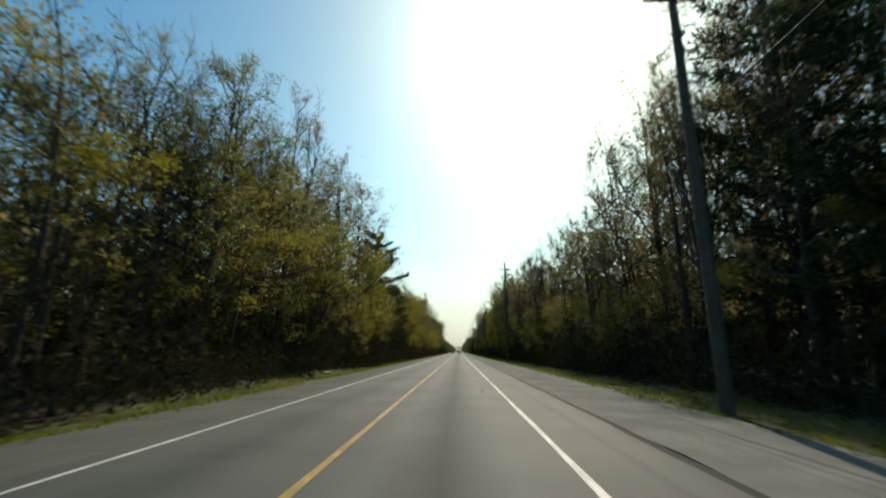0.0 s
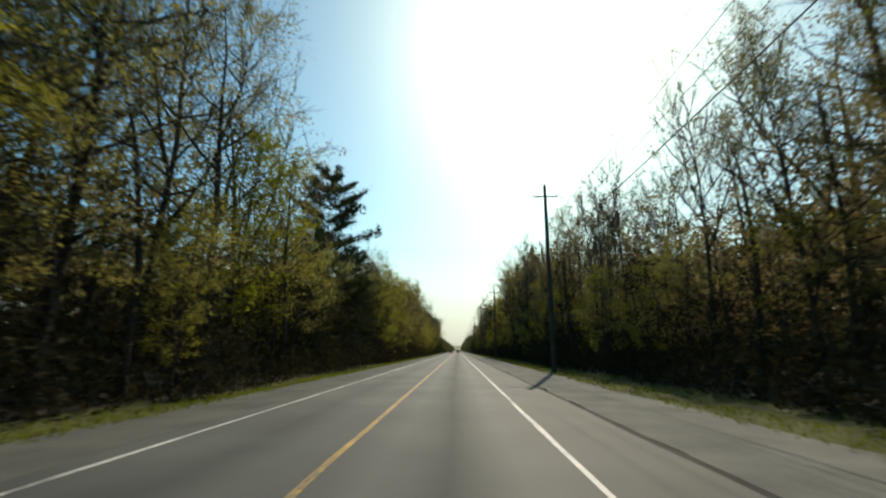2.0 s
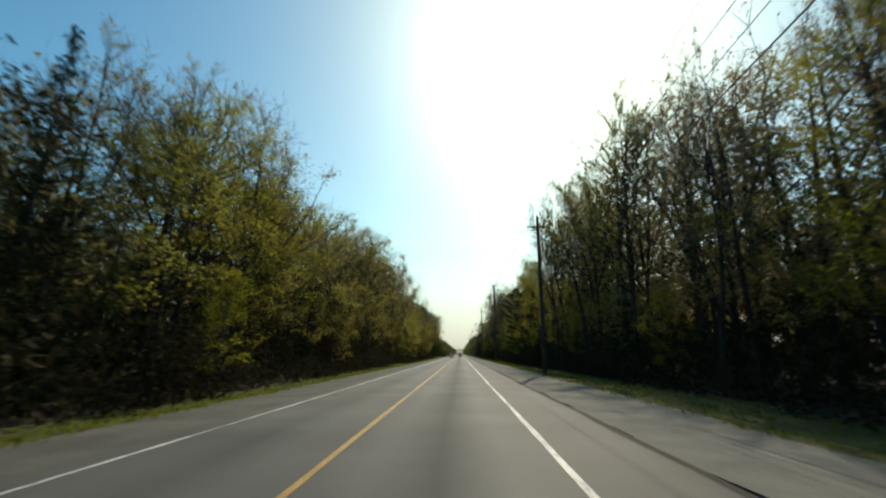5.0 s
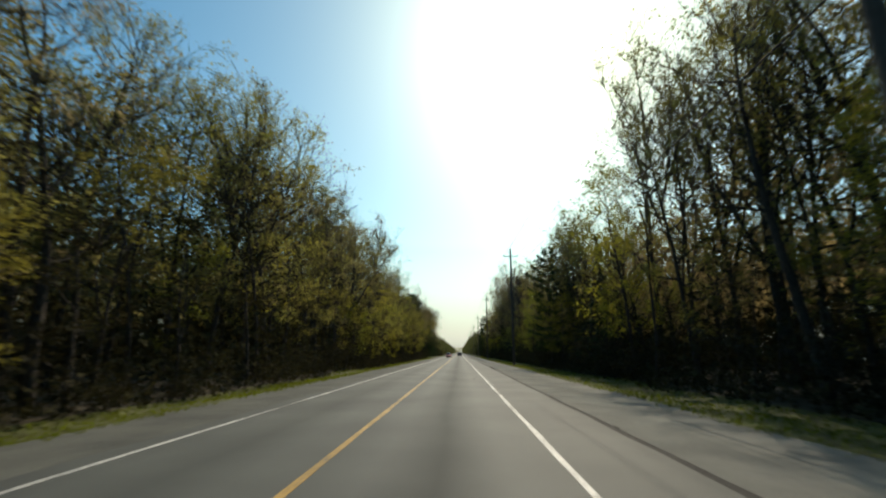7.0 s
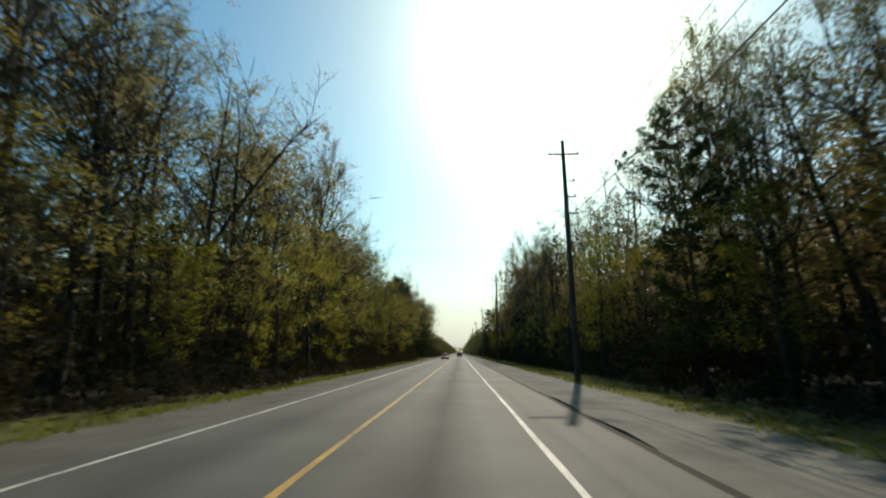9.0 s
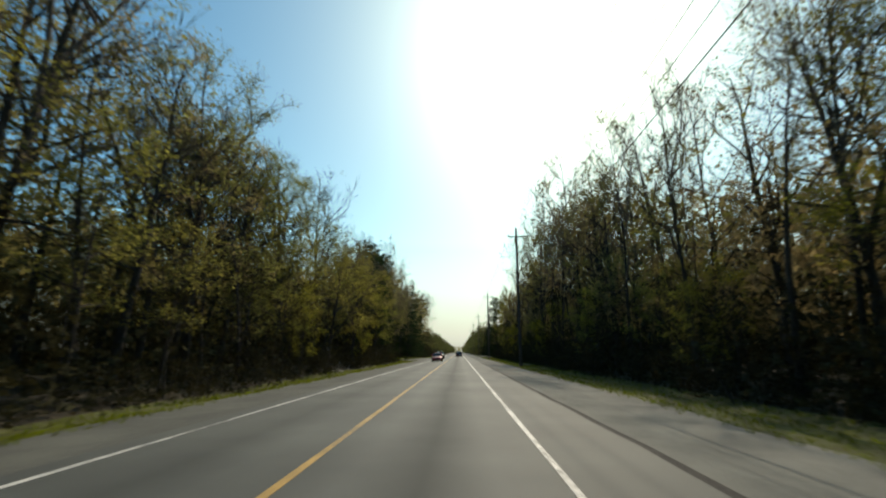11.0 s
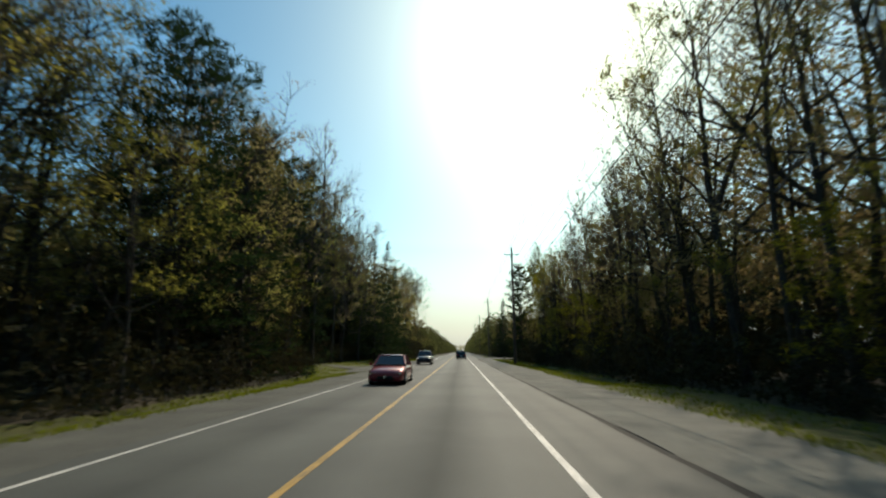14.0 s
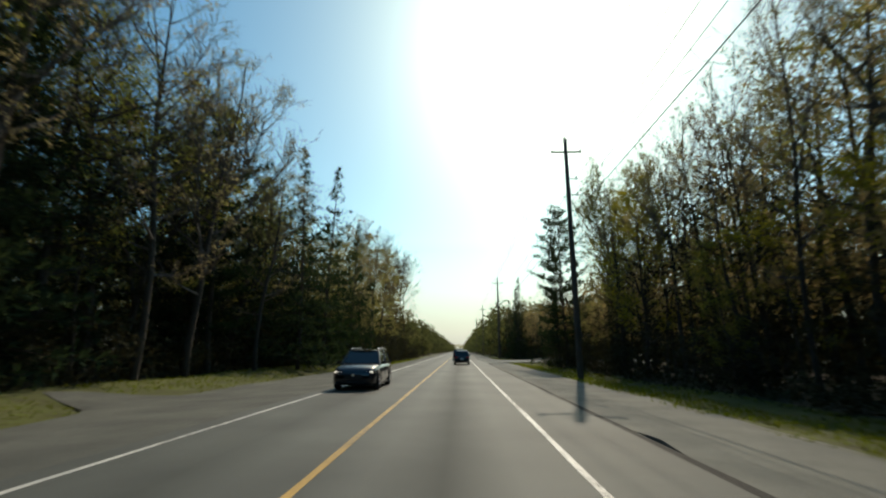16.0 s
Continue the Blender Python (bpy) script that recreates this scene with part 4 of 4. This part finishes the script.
# offset across the road and drop from the top of each cable's fixing, and the cable's radius
FIXINGS = ((0.0, -0.35, 0.012), (-1.05, 1.0, 0.012), (1.05, 1.0, 0.012), (0.65, 3.2, 0.016), (0.65, 4.45, 0.016), (0.6, 5.7, 0.028))


def box(name, size, at, material, parent, bevel=0.01, turn=None, label=""):
    bm = bmesh.new()
    bmesh.ops.create_cube(bm, size=1, matrix=Matrix.LocRotScale(None, None, size))
    if bevel:
        bmesh.ops.bevel(bm, geom=list(bm.edges), offset=bevel, segments=2, affect='EDGES')
    bmesh.ops.transform(bm, matrix=Matrix.LocRotScale(at, turn, None), verts=bm.verts)
    return part(name, bm, material, parent, label)


def insulator(at, parent):
    s = Soup()
    s.tube([at + Vector((0, 0, z)) for z in (0, 0.05, 0.07, 0.13, 0.15, 0.2, 0.26)], [0.02, 0.02, 0.05, 0.04, 0.055, 0.04, 0.015], 8)
    part_mesh("insulator", s.mesh("insulator", M_CERAMIC, True), parent, "grey ceramic insulator")


def utility_pole(x, y, height):
    root = tagged(new("utility_pole"), "tall weathered wooden utility pole with crossarm and brackets", "utility pole", "utility poles along the road")
    root.matrix_basis = pose(x, y, -0.2)
    h = height
    s = Soup()
    s.tube([Vector((0, 0, -0.8)), Vector((0, 0, h * 0.35)), Vector((0, 0, h * 0.7)), Vector((0, 0, h)), Vector((0, 0, h + 0.02))], [0.22, 0.2, 0.175, 0.14, 0.02], 12)
    part_mesh("shaft", s.mesh("shaft", M_POLE, True), root)
    box("crossarm", (2.3, 0.1, 0.12), (0, -0.14, h - 1.15), M_POLE, root)
    for sx in (-1, 1):
        b = Soup()
        b.tube([Vector((0, -0.13, h - 1.75)), Vector((sx * 0.65, -0.15, h - 1.18))], [0.018, 0.018], 5)
        part_mesh("brace", b.mesh("brace", M_STEEL), root)
        insulator(Vector((sx * 1.05, -0.14, h - 1.1)), root)
    insulator(Vector((0, 0, h)), root)
    for drop in (3.25, 4.5, 5.75):
        box("bracket", (0.75, 0.07, 0.08), (0.42, 0, h - drop), M_STEEL, root, 0.008)
        insulator(Vector((0.65, 0, h - drop + 0.03)), root)
    return root


def cable(a, b, radius, sag):
    s = Soup()
    pts = [a.lerp(b, i / 16) - Vector((0, 0, sag * 4 * (i / 16) * (1 - i / 16))) for i in range(17)]
    s.tube(pts, [radius] * 17, 5)
    label = "thick black communication cable strung between poles" if radius > 0.02 else "thin overhead power line strung between poles"
    tagged(new("overhead_cable", s.mesh("overhead_cable", M_CABLE, True)), label, "cable", "overhead cables along the road")


for y, h in POLES:
    utility_pole(POLE_X, y, h)
for (y0, h0), (y1, h1) in zip(POLES, POLES[1:]):
    for dx, drop, r in FIXINGS:
        cable(Vector((POLE_X + dx, y0, h0 - drop - 0.2)), Vector((POLE_X + dx, y1, h1 - drop - 0.2)), r, 0.5)


# ---------------------------------------------------------------- vehicles
def lofted(stations, name, material, parent, label=""):
    """A closed body from stations (y, half width, bottom, top, crown)."""
    v, f = [], []
    for y, w, zb, zt, crown in stations:
        half = [(0.0, zb), (0.8 * w, zb), (0.96 * w, zb + 0.08), (w, zb + 0.3 * (zt - zb)), (0.985 * w, zb + 0.72 * (zt - zb)), (0.93 * w, zt - 0.03), (0.8 * w, zt + crown * 0.5), (0.0, zt + crown)]
        ring = half + [(-a, b) for a, b in half[-2:0:-1]]
        v += [(a, y, b) for a, b in ring]
    n = len(v) // len(stations)
    for i in range(len(stations) - 1):
        f += [(i * n + k, i * n + (k + 1) % n, (i + 1) * n + (k + 1) % n, (i + 1) * n + k) for k in range(n)]
    f += [tuple(range(n)), tuple(range((len(stations) - 1) * n, len(stations) * n))]
    return part_mesh(name, finish(mesh_of(name, v, f, material, True)), parent, label)


def pane(name, corners, material, parent, out=0.012, label=""):
    """A sheet of glass with a little thickness."""
    c = [Vector(p) for p in corners]
    nrm = (c[1] - c[0]).cross(c[3] - c[0]).normalized()
    mid = sum(c, Vector()) / 4
    if nrm.dot(mid - Vector((0, 0, 0.9))) < 0:
        nrm = -nrm
    v = [p + nrm * out for p in c] + [p - nrm * 0.02 for p in c]
    f = [(0, 1, 2, 3), (7, 6, 5, 4)] + [(k, (k + 1) % 4, 4 + (k + 1) % 4, 4 + k) for k in range(4)]
    return part_mesh(name, finish(mesh_of(name, v, f, material)), parent, label)


def wheel(x, y, r, parent):
    t = Soup()
    prof = [(-0.11, r * 0.62), (-0.11, r * 0.94), (-0.07, r), (0.07, r), (0.11, r * 0.94), (0.11, r * 0.62)]
    t.tube([Vector((x + a, y, r)) for a, _ in prof], [b for _, b in prof], 20)
    hub = part_mesh("wheel", finish(t.mesh("wheel", M_TYRE, True)), parent, "black rubber tyre")
    bm = bmesh.new()
    bmesh.ops.create_cone(bm, cap_ends=True, segments=16, radius1=r * 0.62, radius2=r * 0.55, depth=0.2, matrix=Matrix.Translation((x, y, r)) @ Euler((0, math.pi / 2, 0)).to_matrix().to_4x4())
    for k in range(5):
        a = k * 1.2566
        m = Matrix.Translation((x + (0.1 if x > 0 else -0.1), y, r)) @ Euler((a, 0, 0)).to_matrix().to_4x4() @ Matrix.Translation((0, 0, r * 0.3))
        bmesh.ops.create_cube(bm, size=1, matrix=m @ Matrix.Diagonal((0.04, 0.07, r * 0.55, 1)))
    part("rim", bm, M_RIM, hub, "silver alloy rim")


def car(name, label, paint, length, width, height, at, heading, tall=False, lights=True):
    """A road car: lofted body, glasshouse of panes and pillars, wheels, lamps and trim. Its nose points to local +y."""
    root = tagged(new(name), label, "car", "vehicles on the road")
    L, w, h = length / 2, width / 2, height
    belt = h * (0.62 if tall else 0.63)
    clear = 0.2 if tall else 0.15
    hood = belt - (0.04 if tall else 0.13)
    tail = belt - (0.0 if tall else 0.05)
    lofted([(-L, w * 0.80, clear + 0.18, tail - 0.22, 0.0), (-L + 0.06, w * 0.90, clear + 0.1, tail - 0.08, 0.02), (-L + 0.25, w * 0.97, clear + 0.04, tail, 0.02),
            (-L * 0.55, w, clear, belt, 0.02), (0, w, clear, belt, 0.02), (L * 0.36, w, clear, belt - 0.01, 0.03), (L * 0.6, w * 0.99, clear, hood, 0.05),
            (L - 0.32, w * 0.95, clear + 0.02, hood - 0.07, 0.05), (L - 0.1, w * 0.88, clear + 0.05, hood - 0.17, 0.03), (L, w * 0.74, clear + 0.12, hood - 0.32, 0.0)],
           "body", paint, root)
    # glasshouse
    yb0, yb1 = (-L + 0.12 if tall else -L * 0.62), L * 0.42
    yr0, yr1 = (-L + 0.42 if tall else -L * 0.36), L * 0.13
    wb, wr, zr = w * 0.9, w * 0.7, h - 0.05
    B = {(sx, sy): Vector((sx * wb, yb1 if sy > 0 else yb0, belt - 0.02)) for sx in (-1, 1) for sy in (-1, 1)}
    T = {(sx, sy): Vector((sx * wr, yr1 if sy > 0 else yr0, zr)) for sx in (-1, 1) for sy in (-1, 1)}
    pane("windscreen", (B[-1, 1], B[1, 1], T[1, 1], T[-1, 1]), M_GLASS, root)
    pane("rear_window", (B[1, -1], B[-1, -1], T[-1, -1], T[1, -1]), M_GLASS, root)
    for sx in (-1, 1):
        mb, mt = B[sx, -1].lerp(B[sx, 1], 0.52), T[sx, -1].lerp(T[sx, 1], 0.45)
        pane("side_window", (B[sx, -1], mb, mt, T[sx, -1]), M_GLASS, root)
        pane("side_window", (mb, B[sx, 1], T[sx, 1], mt), M_GLASS, root)
        for a, b in ((B[sx, 1], T[sx, 1]), (B[sx, -1], T[sx, -1]), (mb, mt)):
            s = Soup()
            s.tube([a, b], [0.055, 0.045], 6)
            part_mesh("pillar", s.mesh("pillar", paint, True), root)
        box("mirror", (0.2, 0.12, 0.14), (sx * (w + 0.07), L * 0.36, belt + 0.07), paint, root, 0.03)
        box("headlight", (w * 0.42, 0.2, 0.07 if lights else 0.12), (sx * w * 0.66, L - 0.15, hood - 0.24), M_LAMP if lights else M_REFLECTOR, root, 0.03, label="lit headlight" if lights else "")
        box("tail_light", (w * 0.36, 0.12, 0.2), (sx * w * 0.72, -L + 0.05, tail - 0.17), M_TAIL, root, 0.02, label="red tail light")
        for wy in (L * 0.62, -L * 0.58):
            arch = Soup()
            r = 0.34 if not tall else 0.37
            arch.tube([Vector((sx * (w - 0.02), wy + math.cos(a) * (r + 0.04), r + math.sin(a) * (r + 0.04))) for a in [math.pi * k / 10 for k in range(11)]], [0.035] * 11, 5)
            part_mesh("wheel_arch", arch.mesh("wheel_arch", M_TRIM, True), root, "black wheel arch trim")
            wheel(sx * (w - 0.1), wy, r, root)
    rf = Soup()
    ring = [(-1, -1), (-0.5, -1.03), (0.5, -1.03), (1, -1), (1, 1), (0.5, 1.06), (-0.5, 1.06), (-1, 1)]
    ym, yh = (yr0 + yr1) / 2, (yr1 - yr0) / 2
    rf.v = [(a * (wr + 0.03), ym + b * (yh + 0.03), zr - 0.01 + (0.0 if abs(a) == 1 else 0.03)) for a, b in ring] + [(a * wr * 0.7, ym + b * yh * 0.75, h) for a, b in ring]
    rf.f = [(k, (k + 1) % 8, 8 + (k + 1) % 8, 8 + k) for k in range(8)] + [tuple(range(8, 16)), tuple(range(7, -1, -1))]
    part_mesh("roof", finish(rf.mesh("roof", paint)), root)
    if tall:
        for sx in (-1, 1):
            s = Soup()
            s.tube([Vector((sx * wr * 0.92, yr0 + 0.1, h)), Vector((sx * wr * 0.92, yr0 + 0.25, h + 0.06)), Vector((sx * wr * 0.92, yr1 - 0.2, h + 0.06)), Vector((sx * wr * 0.92, yr1, h - 0.01))], [0.02] * 4, 6)
            part_mesh("roof_rail", s.mesh("roof_rail", M_RIM, True), root, "silver roof rail")
    # shut lines, handles, lamps and small fittings
    for sx in (-1, 1):
        for yy in (L * 0.36, -L * 0.02, -L * 0.42):
            box("door_seam", (0.012, 0.014, belt - clear - 0.32), (sx * (w - 0.002), yy, (belt + clear) / 2 + 0.05), M_TRIM, root, 0.0, label="dark door shut line")
        for yy in (L * 0.05, -L * 0.34):
            box("door_handle", (0.03, 0.17, 0.03), (sx * (w + 0.004), yy, belt - 0.12), paint, root, 0.01)
        box("sill", (0.05, L * 0.98, 0.09), (sx * (w - 0.03), 0.02, clear + 0.03), M_TRIM, root, 0.015, label="black lower sill")
        box("window_trim", (0.02, yb1 - yb0 - 0.5, 0.025), (sx * (wb + 0.03), (yb0 + yb1) / 2, belt + 0.005), M_TRIM, root, 0.006, label="black window trim")
        box("fog_lamp", (0.16, 0.05, 0.08), (sx * w * 0.62, L - 0.03, clear + 0.2), M_REFLECTOR, root, 0.02, label="small round fog lamp")
        box("wiper", (w * 0.8, 0.02, 0.015), (sx * w * 0.4, L * 0.40, belt + 0.035), M_TRIM, root, 0.004, Euler((0, sx * -0.05, 0)), "black wiper blade")
    box("front_bumper", (w * 1.62, 0.1, 0.16), (0, L - 0.05, clear + 0.34), paint, root, 0.04)
    box("emblem", (0.13, 0.02, 0.09), (0, L + 0.015, hood - 0.36), M_REFLECTOR, root, 0.03, label="plain chrome emblem")
    box("cowl", (w * 1.6, 0.1, 0.03), (0, L * 0.43, belt + 0.012), M_TRIM, root, 0.01, label="black cowl panel")
    box("grille", (w * 0.85, 0.06, 0.2), (0, L - 0.02, hood - 0.42), M_TRIM, root, 0.02, label="black grille")
    box("lower_grille", (w * 1.1, 0.06, 0.12), (0, L - 0.02, clear + 0.16), M_TRIM, root, 0.02, label="black lower grille")
    box("rear_bumper", (w * 1.7, 0.12, 0.2), (0, -L + 0.02, clear + 0.28), M_TRIM if tall else paint, root, 0.04)
    box("number_plate", (0.32, 0.02, 0.16), (0, -L - 0.01, belt - 0.36), M_PLATE, root, 0.004, label="plain white plate")
    root.matrix_basis = pose(at[0], at[1], 0.0, 0, 0, heading)
    return root


car("sedan", "dark red oncoming sedan with glinting headlights", M_RED, 4.7, 1.82, 1.45, (-1.5, 280.2), 180, lights=False)
car("sport_utility_car", "black oncoming sport utility car with lit headlights", M_BLACK, 4.7, 1.86, 1.66, (-2.35, 313.2), 180, tall=True)
car("hatchback", "dark grey car driving ahead in the same lane", M_DARK, 4.5, 1.8, 1.6, (2.25, 346.4), 0, tall=True, lights=False)
car("van", "dark tall car further ahead in the same lane", M_BLACK, 4.8, 1.86, 1.82, (1.85, 365.5), 0, tall=True, lights=False)


# ---------------------------------------------------------------- small things on the verges
def fallen_branch(at, turn, length, seed):
    rng = random.Random(seed)
    s = Soup()
    pts = limb(s, Vector((0, 0, 0.05)), Vector((1, 0, 0.03)), length, 0.09, rng, 6, 7, 0.015, 0.1, 0.3)
    for _ in range(7):
        a, d = along(pts, rng.uniform(0.2, 1))
        limb(s, a, d + rand_way(rng, 0.4) * 0.9, length * rng.uniform(0.15, 0.35), 0.04, rng, 4, 3, 0.02, 0.2)
    ob = tagged(new("fallen_branch", s.mesh("fallen_branch", M_DEADWOOD, True)), "pale fallen branch lying on the grass verge", "branch")
    ob.matrix_basis = pose(at[0], at[1], ground_z(*at) + 0.1, 0, 0, turn)


fallen_branch((-9.6, 38.8), 93, 5.6, 2)
fallen_branch((15.0, 357.6), 40, 3.0, 3)


def marker(x, y, height, label, disc):
    root = tagged(new("marker_post"), label, "marker post")
    root.matrix_basis = pose(x, y, ground_z(x, y))
    box("post", (0.035, 0.035, height + 0.2), (0, 0, height / 2 - 0.1), M_POLE if disc else M_STAKE, root, 0.01)
    if disc:
        box("sign_panel", (0.24, 0.02, 0.38), (0, -0.04, height - 0.19), M_STAKE, root, 0.006, label="small white upright panel")
        box("bar", (0.05, 0.006, 0.2), (0, -0.054, height - 0.19), M_TRIM, root, 0.0, label="dark upright bar")


marker(-8.6, 86.0, 0.9, "thin pale wooden stake standing in the verge", False)
marker(-12.6, 252.4, 2.2, "thin post with a small white sign panel", True)
marker(-10.3, 253.2, 0.75, "short pale wooden stake standing in the verge", False)
marker(-11.3, 252.6, 0.85, "short pale wooden stake standing in the verge", False)
fallen_branch((-10.3, 245.5), 15, 1.3, 5)

for key, root in KINDS.items():
    if key not in USED:
        for o in (*root.children_recursive, root):
            bpy.data.objects.remove(o)
